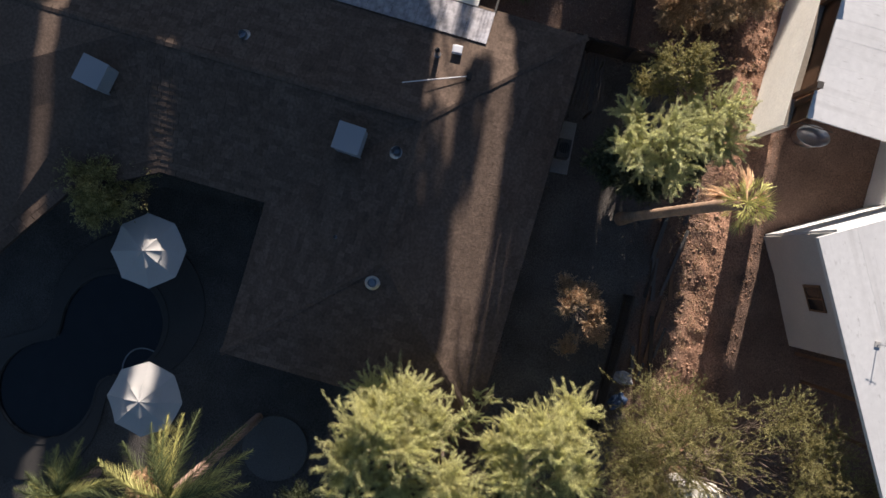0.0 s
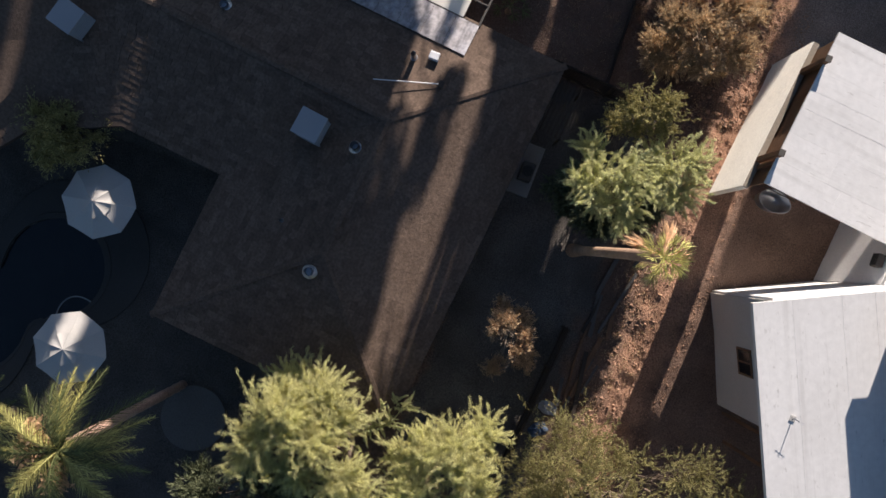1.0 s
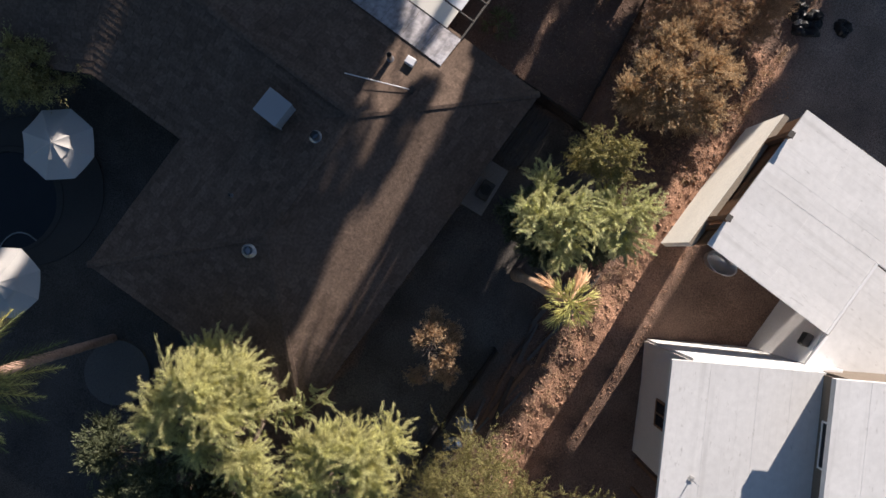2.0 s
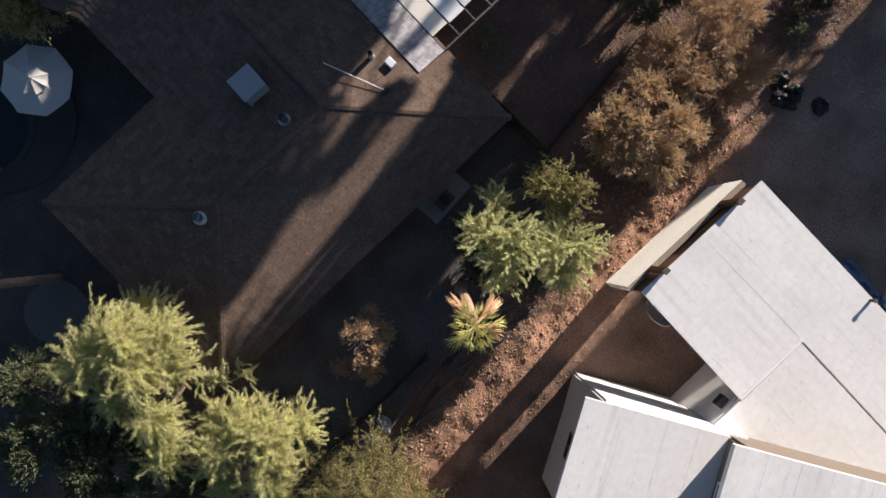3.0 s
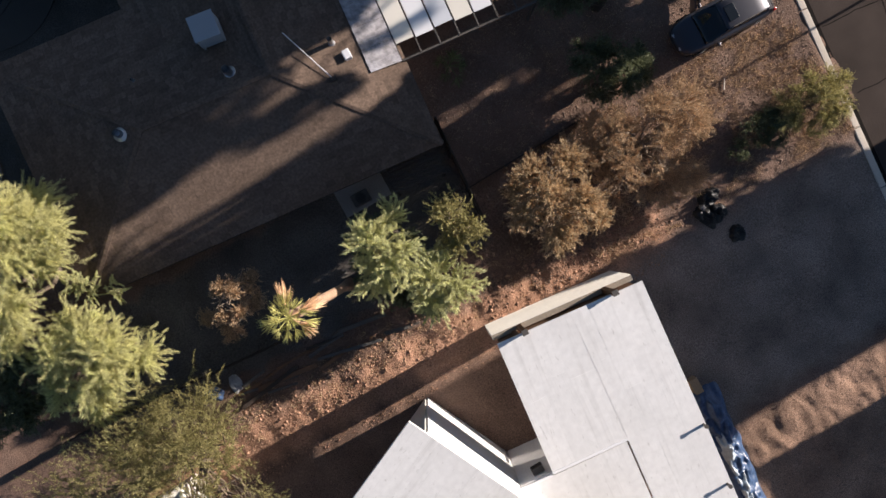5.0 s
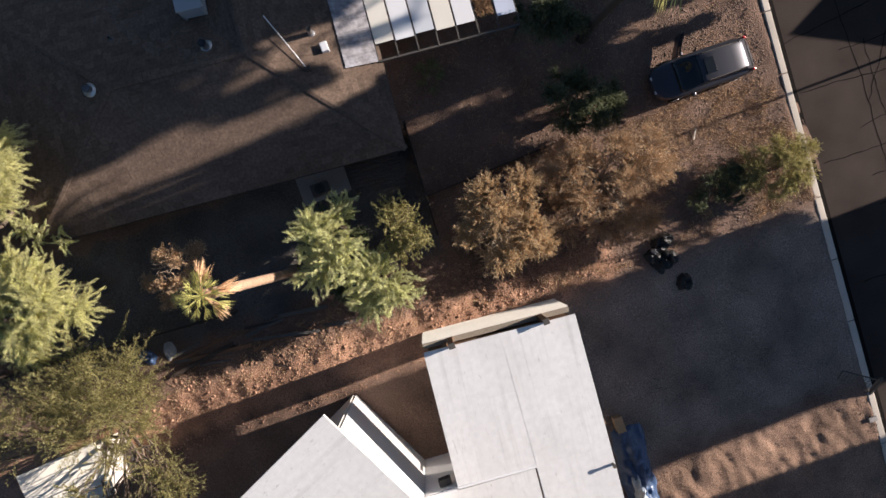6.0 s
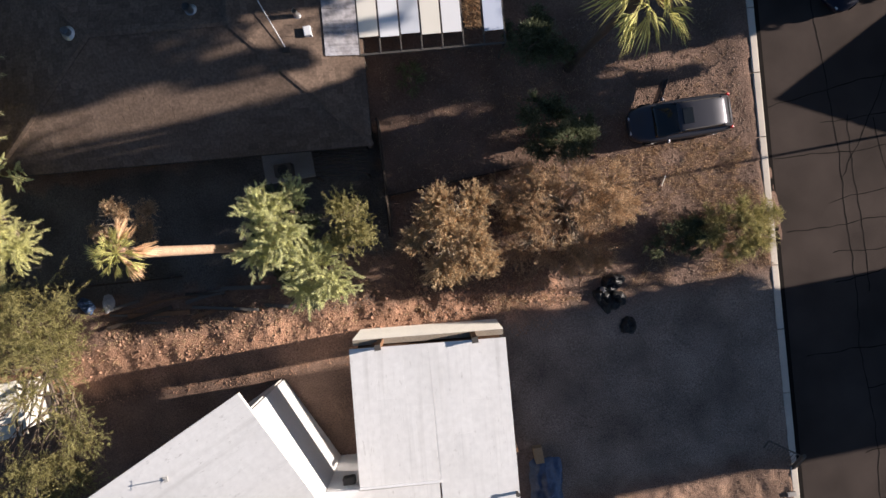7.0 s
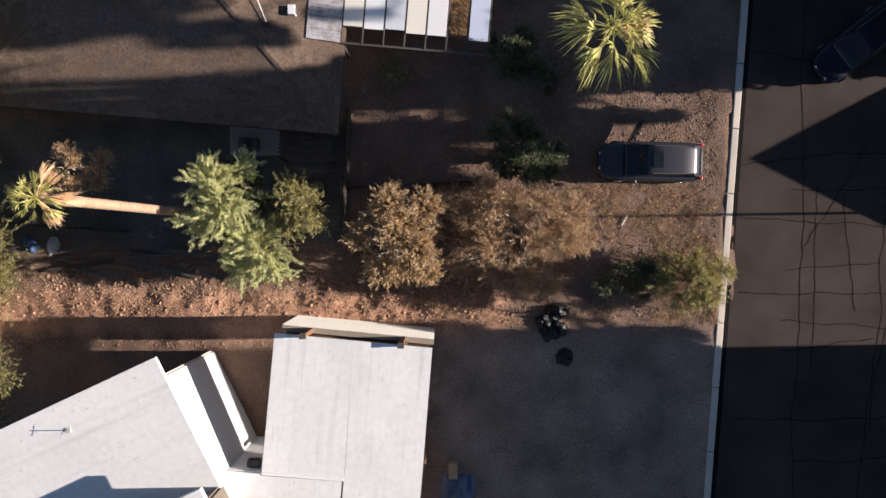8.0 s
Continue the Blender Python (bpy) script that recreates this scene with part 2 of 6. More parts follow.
def ground_z(x, y):
    """The yard: nearly level, a sunken pool terrace in the north-west, a low dirt bank along the boundary."""
    n = noise.noise(Vector((x * 0.25, y * 0.25, 0))) * 0.08 + noise.noise(Vector((x * 1.1, y * 1.1, 3))) * 0.03
    drop = max(0.0, min(1.0, (y - 10.3) / 1.6)) * max(0.0, min(1.0, (-11.5 - x) / 2.0))
    near_road = max(0.0, min(1.0, (12.4 - x) / 1.5))
    bank = 0.22 * math.exp(-((y + 2.9 + 0.03 * (x + 6)) / 0.55) ** 2) * max(0.0, min(1.0, (4.5 - x) / 2)) * (0.6 + noise.noise(Vector((x * 0.7, y * 0.7, 9))))
    rough = max(0.0, min(1.0, (-y - 0.8) / 1.2)) * max(0.0, min(1.0, (2.5 - x) / 3.0)) * (1.0 if y > -4.3 else 0.2) + 0.4
    if -13.2 < y < -4.6 and x > 0.5:
        rough = 0.12
    n += rough * (0.045 * noise.noise(Vector((x * 1.9, y * 1.9, 5))) + 0.034 * noise.noise(Vector((x * 3.7, y * 3.7, 7))))
    if y < -13.0 and 0.0 < x < 12.6:
        n += min(1.0, (-13.0 - y) / 0.8) * (0.12 * noise.noise(Vector((x * 1.1 + y * 0.5, y * 0.8, 2))) + 0.07 * noise.noise(Vector((x * 2.6, y * 1.6 + x, 4))))
    edge = 13.42 + 0.0699 * y - 0.08
    if x < edge:
        n += 0.14 * max(0.0, min(1.0, (x - edge + 2.2) / 2.0))
    fall = max(0.0, min(1.0, (-12.0 - x) / 8.0)) * max(0.0, min(1.0, (-2.4 - y) / 1.4))
    return (n if x > 10.5 else n * near_road) - 1.0 * fall - 1.0 * drop + max(0, bank) - 0.05 - 1.3 * (pool_field(x, y) > 1.08)


def ground_material():
    m = material("desert_ground", (0.195, 0.124, 0.090), 0.95, var=0.5, grain=20, blotch=0.45, bump=0.9, bump_scale=20, tint=(0.175, 0.115, 0.085), dist=0.055)
    nt = m.node_tree
    n, l = nt.nodes, nt.links
    geo = n.new("ShaderNodeNewGeometry")
    sep = n.new("ShaderNodeSeparateXYZ")
    l.new(geo.outputs["Position"], sep.inputs[0])
    warp = n.new("ShaderNodeTexNoise")
    warp.inputs["Scale"].default_value, warp.inputs["Detail"].default_value = 0.9, 4
    l.new(geo.outputs["Position"], warp.inputs["Vector"])

    def calc(op, a, b, clamp=False):
        k = n.new("ShaderNodeMath")
        k.operation, k.use_clamp = op, clamp
        for i, v in enumerate((a, b)):
            if isinstance(v, (int, float)):
                k.inputs[i].default_value = v
            else:
                l.new(v, k.inputs[i])
        return k.outputs[0]

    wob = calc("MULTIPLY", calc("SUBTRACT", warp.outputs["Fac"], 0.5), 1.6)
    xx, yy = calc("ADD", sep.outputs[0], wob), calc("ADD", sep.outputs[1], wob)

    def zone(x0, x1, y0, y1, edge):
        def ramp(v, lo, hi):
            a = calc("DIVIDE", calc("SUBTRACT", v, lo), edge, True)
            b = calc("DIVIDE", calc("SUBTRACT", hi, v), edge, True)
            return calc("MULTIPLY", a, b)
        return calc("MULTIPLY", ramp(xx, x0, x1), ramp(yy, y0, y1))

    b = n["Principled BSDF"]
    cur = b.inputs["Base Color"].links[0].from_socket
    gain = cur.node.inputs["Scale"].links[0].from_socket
    # passage and pool terrace zones are darkened, their shade put into the ground colour
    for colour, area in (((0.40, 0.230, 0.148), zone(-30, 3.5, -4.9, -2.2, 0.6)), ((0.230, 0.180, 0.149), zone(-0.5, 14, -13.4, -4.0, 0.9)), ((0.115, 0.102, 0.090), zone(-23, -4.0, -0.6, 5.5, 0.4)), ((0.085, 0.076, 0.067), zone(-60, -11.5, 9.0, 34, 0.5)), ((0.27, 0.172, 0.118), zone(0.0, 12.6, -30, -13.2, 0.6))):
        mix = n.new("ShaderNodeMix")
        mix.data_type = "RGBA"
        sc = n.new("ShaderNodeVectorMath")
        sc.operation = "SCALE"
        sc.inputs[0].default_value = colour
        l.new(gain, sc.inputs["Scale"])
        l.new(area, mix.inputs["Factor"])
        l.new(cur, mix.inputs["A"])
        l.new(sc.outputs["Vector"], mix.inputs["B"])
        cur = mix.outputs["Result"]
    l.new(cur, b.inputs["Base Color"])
    return m


def build_ground():
    def axis(lo, hi, step):
        core = list(np.arange(lo, hi + step / 2, step))
        a, d = [], step
        p = lo
        while p > -1500:
            d *= 1.6
            p -= d
            a.append(p)
        b, d = [], step
        p = hi
        while p < 1500:
            d *= 1.6
            p += d
            b.append(p)
        return a[::-1] + core + b
    xs, ys = axis(-30, 13.2, 0.13), axis(-22, 34, 0.13)
    verts = [(x, y, ground_z(x, y) if (-31 < x < 14 and -23 < y < 35) else -0.05 - (0.1 if x > 13 else 0)) for y in ys for x in xs]
    w = len(xs)
    faces = [(j * w + i, j * w + i + 1, (j + 1) * w + i + 1, (j + 1) * w + i) for j in range(len(ys) - 1) for i in range(w - 1)
]
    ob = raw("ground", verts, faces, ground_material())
    for p in ob.data.polygons:
        p.use_smooth = True
    tagged(ob, "dry brown gravel and dirt yard ground", "ground", kind="structure")


build_ground()



def kerb_x(y):
    return 13.42 + 0.0699 * (y - 0.0)


# ---- road and kerb ----
def build_road():
    bm = nb()
    pts = [(kerb_x(-90) + 0.12, -90), (kerb_x(-90) + 11.0, -90), (kerb_x(110) + 11.0, 110), (kerb_x(110) + 0.12, 110)]
    prism(bm, [(x, y, -0.02) for x, y in pts], 0.15)
    road = part("road", bm, "asphalt")
    tagged(road, "weathered grey brown asphalt street with cracks", "road", kind="structure")
    kerb = thing("kerb", "pale concrete kerb along the street edge", "kerb", kind="structure")
    # blocks of kerb, with open joints
    y = -34.0
    bm = box(nb(), -0.165, 0.012, -0.16, 0.165, 2.988, 0.12, bevel=0.035)
    first = part("kerb_block", bm, "kerb", kerb)
    i = 0
    while y < 60:
        ob = first if i == 0 else new("kerb_block", first.data)
        ob.parent = kerb
        ob.matrix_world = Matrix.Translation((kerb_x(y), y, 0)) @ Matrix.Rotation(-math.atan(0.0699), 4, "Z")
        y += 3.0
        i += 1
    bm = nb()
    prism(bm, [(kerb_x(-34) + 0.18, -34, -0.012), (kerb_x(-34) + 0.42, -34, -0.012), (kerb_x(60) + 0.42, 60, -0.012), (kerb_x(60) + 0.18, 60, -0.012)], 0.05)
    part("gutter", bm, "crack", kerb, "dark dirty gutter strip")
    # wandering cracks in the asphalt
    cracks = thing("road_cracks", "dark filled cracks in the asphalt street", "crack", kind="structure")
    r = random.Random(5)
    for k, (cx, cy, ang, length) in enumerate(((15.9, -24, 86, 60), (18.9, -24, 87, 60), (21.4, -20, 85, 55), (14, -2.6, 3, 9), (14, 0.9, -2, 8), (14, -8.5, 2, 9), (14, 3.3, 4, 9), (15.9, -5.3, 10, 5), (14.0, 8.6, -4, 8), (16, -13.5, 5, 7), (17.0, -0.5, 60, 6), (19.5, -3.5, 100, 6), (16.2, -1.6, 4, 5), (16.4, 2.2, 1, 6), (17.4, -6, 88, 9), (16.0, -3.9, -3, 6), (16.6, -10.5, 3, 6), (20.2, -9, 84, 14))):
        bm = nb()
        x, yv, a = cx, cy, radians(ang)
        prev = None
        for s in range(int(length / 0.35)):
            w = 0.014 + 0.014 * r.random()
            nx, ny = -math.sin(a), math.cos(a)
            cur = (bm.verts.new((x + nx * w, yv + ny * w, -0.014)), bm.verts.new((x - nx * w, yv - ny * w, -0.014)))
            if prev:
                bm.faces.new((prev[0], prev[1], cur[1], cur[0]))
            prev = cur
            b = a + r.uniform(-0.22, 0.22)
            x, yv = x + 0.35 * math.cos(b), yv + 0.35 * math.sin(b)
        part("crack", bm, "crack", cracks)


build_road()



# ---- the shingled house ----
H_ORIGIN = Vector((-4.27, 4.38, 0))
H_U, H_V = Vector((-0.9965, 0.0835, 0)), Vector((0.0835, 0.9965, 0))
EAVE, RIDGE = 2.3, 3.68


def hp(u, v, z):
    return H_ORIGIN + H_U * u + H_V * v + Vector((0, 0, z))


def clip_row(poly, lo, hi):
    """The stretch of a convex polygon (s along the eave, d up the slope) between two heights."""
    def cut(pts, keep, at):
        out = []
        for i, p in enumerate(pts):
            q = pts[(i + 1) % len(pts)]
            a, b = keep(p), keep(q)
            if a:
                out.append(p)
            if a != b:
                k = (at - p[1]) / (q[1] - p[1])
                out.append((p[0] + k * (q[0] - p[0]), at))
        return out
    pts = cut(poly, lambda p: p[1] >= lo - 1e-6, lo)
    return cut(pts, lambda p: p[1] <= hi + 1e-6, hi) if len(pts) > 2 else []


def shingled_slope(name, corners, parent, row=0.26, tab=0.42, seed=1, single=None):
    """corners: the eave's two ends first, then up and round. Overlapping rows of tabs, each with a lifted lower edge."""
    r = random.Random(seed)
    a, b = corners[0], corners[1]
    e = (b - a).normalized()
    nrm = Vector((0, 0, 0))
    for i in range(len(corners)):
        nrm += corners[i].cross(corners[(i + 1) % len(corners)])
    nrm.normalize()
    if nrm.z < 0:
        nrm = -nrm
    up = nrm.cross(e)
    if (corners[2] - a).dot(up) < 0:
        up = -up
    poly = [((c - a).dot(e), (c - a).dot(up)) for c in corners]
    top = max(p[1] for p in poly)
    verts, faces = [], []
    d = 0.0
    k = 0
    one = []
    if single:
        for lift in (0.006, 0.009, 0.013):
            me = bpy.data.meshes.new("shingle")
            h = tab - 0.012
            v = [tuple(e * x + up * y + nrm * z) for z0 in (0, 1) for x, y, z in ((0, 0, (0.008 + lift) * z0 - 0.004), (h, 0, (0.008 + lift) * z0 - 0.004), (h, row, 0.012 * z0 - 0.004), (0, row, 0.012 * z0 - 0.004))]
            me.from_pydata(v, [], [(3, 2, 1, 0), (4, 5, 6, 7), (0, 1, 5, 4), (1, 2, 6, 5), (2, 3, 7, 6), (3, 0, 4, 7)])
            me.materials.append(M["shingle"])
            one.append(me)
    while d < top - 0.02:
        strip = clip_row(poly, d, min(d + row, top))
        if len(strip) > 2:
            lo_s, hi_s = min(p[0] for p in strip), max(p[0] for p in strip)
            s = lo_s - (tab * 0.5 if k % 2 else 0) - r.random() * 0.1
            while s < hi_s:
                if single and single[2] <= d < single[3] and single[0] <= s < single[1]:
                    ob = new("shingle", one[r.randrange(3)])
                    ob.parent = parent
                    ob.location = a + e * (s + 0.006) + up * d
                    s += tab
                    continue
                t = s + tab * r.uniform(0.8, 1.2)
                piece = [(max(s, min(t, p[0])), p[1]) for p in strip]
                piece = []
                # cut the strip between s and t
                pts = [(p[1], p[0]) for p in strip]
                pts = clip_row(pts, s + 0.006, t - 0.006)
                piece = [(p[1], p[0]) for p in pts]
                if len(piece) > 2:
                    lift = r.uniform(0.004, 0.012)
                    base = len(verts)
                    for p in piece:
                        f = 1 - (p[1] - d) / row
                        verts.append(tuple(a + e * p[0] + up * p[1] + nrm * (0.008 + lift * f)))
                    for p in piece:
                        verts.append(tuple(a + e * p[0] + up * p[1] - nrm * 0.004))
                    m = len(piece)
                    faces.append(tuple(range(base, base + m)))
                    for i in range(m):
                        faces.append((base + i, base + m + i, base + m + (i + 1) % m, base + (i + 1) % m))
                s = t
        d += row
        k += 1
    # the deck below
    base = len(verts)
    for c in corners:
        verts.append(tuple(c))
    for c in corners:
        verts.append((c.x, c.y, c.z - 0.16))
    m = len(corners)
    faces.append(tuple(range(base, base + m)))
    faces.append(tuple(range(base + 2 * m - 1, base + m - 1, -1)))
    for i in range(m):
        faces.append((base + i, base + m + i, base + m + (i + 1) % m, base + (i + 1) % m))
    ob = tagged(raw(name, verts, faces, "shingle", parent), kind="stuff")
    bm = nb()
    bm.from_mesh(ob.data)
    bmesh.ops.recalc_face_normals(bm, faces=bm.faces)
    bm.to_mesh(ob.data)
    bm.free()
    return ob


def ridge_caps(name, p, q, parent):
    """Short overlapping caps along a ridge or hip, each a piece of its own."""
    n = max(2, int((q - p).length / 0.34))
    w = (q - p).normalized()
    side = w.cross(Vector((0, 0, 1))).normalized()
    a, b = Vector((0, 0, 0)), (q - p) * (1.12 / n)
    verts, faces = [], []
    for c, lift in ((a, 0.05), (b, 0.028)):
        for k in (-0.14, 0, 0.14):
            verts.append(tuple(c + side * k + Vector((0, 0, lift + (0.02 if k == 0 else -0.012)))))
    for x in (0, 1):
        faces.append((x, x + 1, x + 4, x + 3))
    for c in (a, b):
        for k in (-0.14, 0.14):
            verts.append(tuple(c + side * k + Vector((0, 0, -0.05))))
    faces += [(0, 1, 2, 7, 6), (0, 3, 8, 6), (2, 5, 9, 7), (3, 4, 5, 9, 8)]
    me = bpy.data.meshes.new(name)
    me.from_pydata(verts, [], faces)
    me.materials.append(M["shingle"])
    for i in range(n):
        ob = new(name, me)
        ob.parent = parent
        ob.location = p + (q - p) * (i / n)


def build_house():
    house = thing("house", "single-storey house with a low brown shingled hip roof", "house")
    A = {
        "se": hp(0, 0, EAVE), "sw": hp(16.3, 0, EAVE), "nw": hp(16.3, 10.6, EAVE), "inner": hp(10.05, 10.6, EAVE),
        "wing": hp(10.05, 15.0, EAVE), "wing2": hp(11.9, 18.3, EAVE), "wing3": hp(17.0, 21.6, EAVE), "wing4": hp(17.0, 27.0, EAVE), "ne": hp(0, 27.0, EAVE),
        "r1": hp(5.3, 5.3, RIDGE), "r2": hp(11.0, 5.3, RIDGE), "r3": hp(5.15, 27.0, RIDGE), "r4": hp(5.2, 17.0, RIDGE), "r5": hp(17, 27, RIDGE),
    }
    shingled_slope("roof_slope", [A["se"], A["sw"], A["r2"], A["r1"]], house, seed=1, single=(4.5, 11.5, 0.5, 4.9))
    shingled_slope("roof_slope", [A["sw"], A["nw"], A["r2"]], house, seed=2)
    shingled_slope("roof_slope", [A["nw"], A["inner"], A["r1"], A["r2"]], house, seed=3)
    shingled_slope("roof_slope", [A["inner"], A["wing"], A["r4"], A["r1"]], house, seed=4)
    shingled_slope("roof_slope", [A["ne"], A["se"], A["r1"], A["r3"]], house, seed=5)
    shingled_slope("roof_slope", [A["wing"], A["wing2"], A["r4"]], house, seed=6)
    shingled_slope("roof_slope", [A["wing2"], A["wing3"], hp(11, 26.5, RIDGE), A["r4"]], house, seed=7)
    bm = nb()
    prism(bm, [tuple(A["r4"]), tuple(hp(11, 26.5, RIDGE)), tuple(A["r3"])], 0.16)
    part("roof_deck", bm, "shingle", house)
    for a, b in (("se", "r1"), ("sw", "r2"), ("nw", "r2"), ("r1", "r2"), ("r1", "r3")):
        ridge_caps("ridge_cap", A[a], A[b], house)
    # fascia boards along the eaves
    for a, b in (("se", "sw"), ("sw", "nw"), ("nw", "inner"), ("inner", "wing"), ("wing", "wing2"), ("wing2", "wing3"), ("ne", "se")):
        bm = nb()
        p, q = A[a], A[b]
        w = (q - p).normalized()
        box(bm, 0, -0.015, -0.2, (q - p).length, 0.015, -0.02, Matrix.Translation(p) @ Matrix.Rotation(math.atan2(w.y, w.x), 4, "Z"))
        part("fascia", bm, "darkwood", house)
    # outer walls, set back under the eaves
    loop = [hp(0.55, 0.55, 0), hp(15.75, 0.55, 0), hp(15.75, 10.05, 0), hp(9.5, 10.05, 0), hp(9.5, 26.5, 0), hp(0.55, 26.5, 0)]
    for i in range(len(loop)):
        p, q = loop[i], loop[(i + 1) % len(loop)]
        w = (q - p).normalized()
        bm = box(nb(), 0, -0.1, -1.2, (q - p).length, 0.1, 2.36, Matrix.Translation(p) @ Matrix.Rotation(math.atan2(w.y, w.x), 4, "Z"))
        part("wall", bm, "stucco_tan", house)


build_house()


# ---- the white house ----
def slab_part(name, pts, thick, mat, parent, label=""):
    return part(name, prism(nb(), pts, thick), mat, parent, label)


def wall_part(name, p, q, z0, z1, thick, mat, parent, label=""):
    p, q = Vector((*p, 0)), Vector((*q, 0))
    w = q - p
    bm = box(nb(), 0, -thick / 2, z0, w.length, thick / 2, z1, Matrix.Translation(p) @ Matrix.Rotation(math.atan2(w.y, w.x), 4, "Z"))
    return part(name, bm, mat, parent, label)


def sheets(parent, a, b, c, d, n, lift, seed, mat="whiteroof"):
    """Coated roofing sheets laid side by side on a roof with corners a, b, c, d (a to b is split)."""
    r = random.Random(seed)
    a, b, c, d = (Vector(p) for p in (a, b, c, d))
    cuts = [0] + sorted((i + r.uniform(-0.12, 0.12)) / n for i in range(1, n)) + [1]
    for i in range(n):
        s, t = cuts[i] + 0.0006, cuts[i + 1] - 0.0006
        k = r.uniform(0.35, 0.7)
        for lo, hi in ((0, k - 0.001), (k + 0.001, 1)):
            z = Vector((0, 0, lift + r.uniform(0, 0.003)))
            q = [(a.lerp(b, s)).lerp(d.lerp(c, s), lo), (a.lerp(b, t)).lerp(d.lerp(c, t), lo), (a.lerp(b, t)).lerp(d.lerp(c, t), hi), (a.lerp(b, s)).lerp(d.lerp(c, s), hi)]
            part("roofing_sheet", prism(nb(), [tuple(p + z) for p in q], 0.012), mat, parent)


E1 = Vector((-0.906, -0.423, 0))
E2 = Vector((0.447, -0.894, 0))


def build_white_house():
    house = thing("white_house", "white stucco modern house with flat white coated roofs", "house")
    # carport roof with its long east strip
    nw, ne, se = (-6.42, -3.80, 4.70), (-0.20, -4.40, 4.70), (-2.05, -26.0, 4.70)
    step, sw, strip = (-3.72, -9.62, 4.70), (-6.96, -9.36, 4.70), (-5.2, -26.0, 4.70)
    deck = slab_part("carport_roof", [nw, sw, step, strip, se, ne], 0.08, "whiteroof", house, "white coated flat carport roof")
    sheets(deck, nw, (-3.30, -4.10, 4.7), (-3.74, -9.61, 4.7), sw, 3, 0.004, 3)
    sheets(deck, (-3.30, -4.10, 4.7), ne, (-0.63, -9.85, 4.7), (-3.70, -9.62, 4.7), 4, 0.004, 4)
    sheets(deck, (-3.70, -9.62, 4.7), (-0.63, -9.85, 4.7), se, strip, 3, 0.004, 6)
    # lower roof in the nook, and the two taller wings
    nook = slab_part("nook_roof", [(-8.36, -9.27, 4.69), (-9.3, -11.5, 4.69), (-6.0, -22.0, 4.69), (-4.88, -22.0, 4.69), (-3.79, -9.70, 4.69), (-7.02, -9.46, 4.69)], 0.2, "whiteroof", house)
    sheets(nook, (-7.6, -9.6, 4.69), (-3.82, -9.78, 4.69), (-4.86, -21.8, 4.69), (-5.9, -21.8, 4.69), 3, 0.003, 12)
    bm = nb()
    for p, q in ((sw, step), ((-8.36, -9.29, 4.70), (-7.02, -9.42, 4.70))):
        p, q = Vector(p), Vector(q)
        w = q - p
        box(bm, 0, -0.05, -0.02, w.length, 0.05, 0.05, Matrix.Translation(p) @ Matrix.Rotation(math.atan2(w.y, w.x), 4, "Z"))
    part("roof_edge_trim", bm, "panel_white", house)
    n1, e1 = Vector((-10.81, -4.61, 5.5)), Vector((-8.12, -10.05, 5.5))
    r1 = slab_part("west_roof", [tuple(n1), tuple(n1 + E1 * 16), tuple(e1 + E1 * 16), tuple(e1)], 0.2, "whiteroof", house)
    sheets(r1, tuple(n1), tuple(e1), tuple(e1 + E1 * 16), tuple(n1 + E1 * 16), 4, 0.004, 8, "whiteroof_west")
    a4, b4 = Vector((-8.57, -9.09, 7.1)), Vector((-4.1, -18.03, 7.1))
    r4 = slab_part("south_roof", [tuple(a4), tuple(a4 + E1 * 14), tuple(b4 + E1 * 14), tuple(b4)], 0.25, "whiteroof", house)
    sheets(r4, tuple(a4), tuple(b4), tuple(b4 + E1 * 14), tuple(a4 + E1 * 14), 8, 0.004, 9, "whiteroof_west")
    # walls
    c0, c1 = (-10.44, -5.36), (-7.98, -10.28)
    wall_part("wall", c0, c1, -1.4, 5.295, 0.2, "stucco_white", house)
    f1 = (-14.9, -7.55)
    wall_part("wall", c0, f1, -1.4, 5.29, 0.2, "stucco", house)
    wall_part("wall", (-8.34, -9.37), (-5.0, -9.66), -0.2, 4.485, 0.2, "stucco_white", house)
    hood = part("vent_box", box(nb(), -7.68, -9.30, 3.82, -7.18, -9.02, 4.22, bevel=0.02), "frame", house, "dark square vent hood on the white wall")
    for k in range(4):
        part("slat", box(nb(), -7.64, -9.015, 3.87 + k * 0.09, -7.22, -9.0, 3.91 + k * 0.09), "rubber", hood)
    p4 = a4 + E1 * 0.1 + E2 * 0.62
    wall_part("wall", p4.xy, (p4 + E1 * 13.5).xy, 4.0, 6.86, 0.2, "stucco_shade", house)
    wall_part("wall", p4.xy, (p4 + E2 * 10).xy, 0.0, 6.86, 0.2, "stucco_shade", house)
    wall_part("wall", (p4 + E1 * 13.5).xy, (p4 + E1 * 13.5 + E2 * 10).xy, 0.0, 6.86, 0.2, "stucco", house)
    wall_part("wall", (-6.6, -10.3), (-5.0, -21.0), -0.2, 4.1, 0.2, "stucco", house)
    # windows in the taller wing's north-west wall
    for d0, z0, wd, ht in ((1.6, 5.75, 1.7, 0.45), (5.0, 5.65, 1.0, 0.7)):
        at = p4 + E1 * d0
        m = Matrix.Translation((at.x, at.y, z0)) @ Matrix.Rotation(math.atan2(E1.y, E1.x), 4, "Z")
        fr = nb()
        for x0, x1, za, zb in ((0, 0.06, 0, ht), (wd - 0.06, wd, 0, ht), (0.06, wd - 0.06, 0, 0.06), (0.06, wd - 0.06, ht - 0.06, ht)):
            box(fr, x0, -0.15, za, x1, -0.09, zb, m)
        w4 = part("window", fr, "panel_white", house)
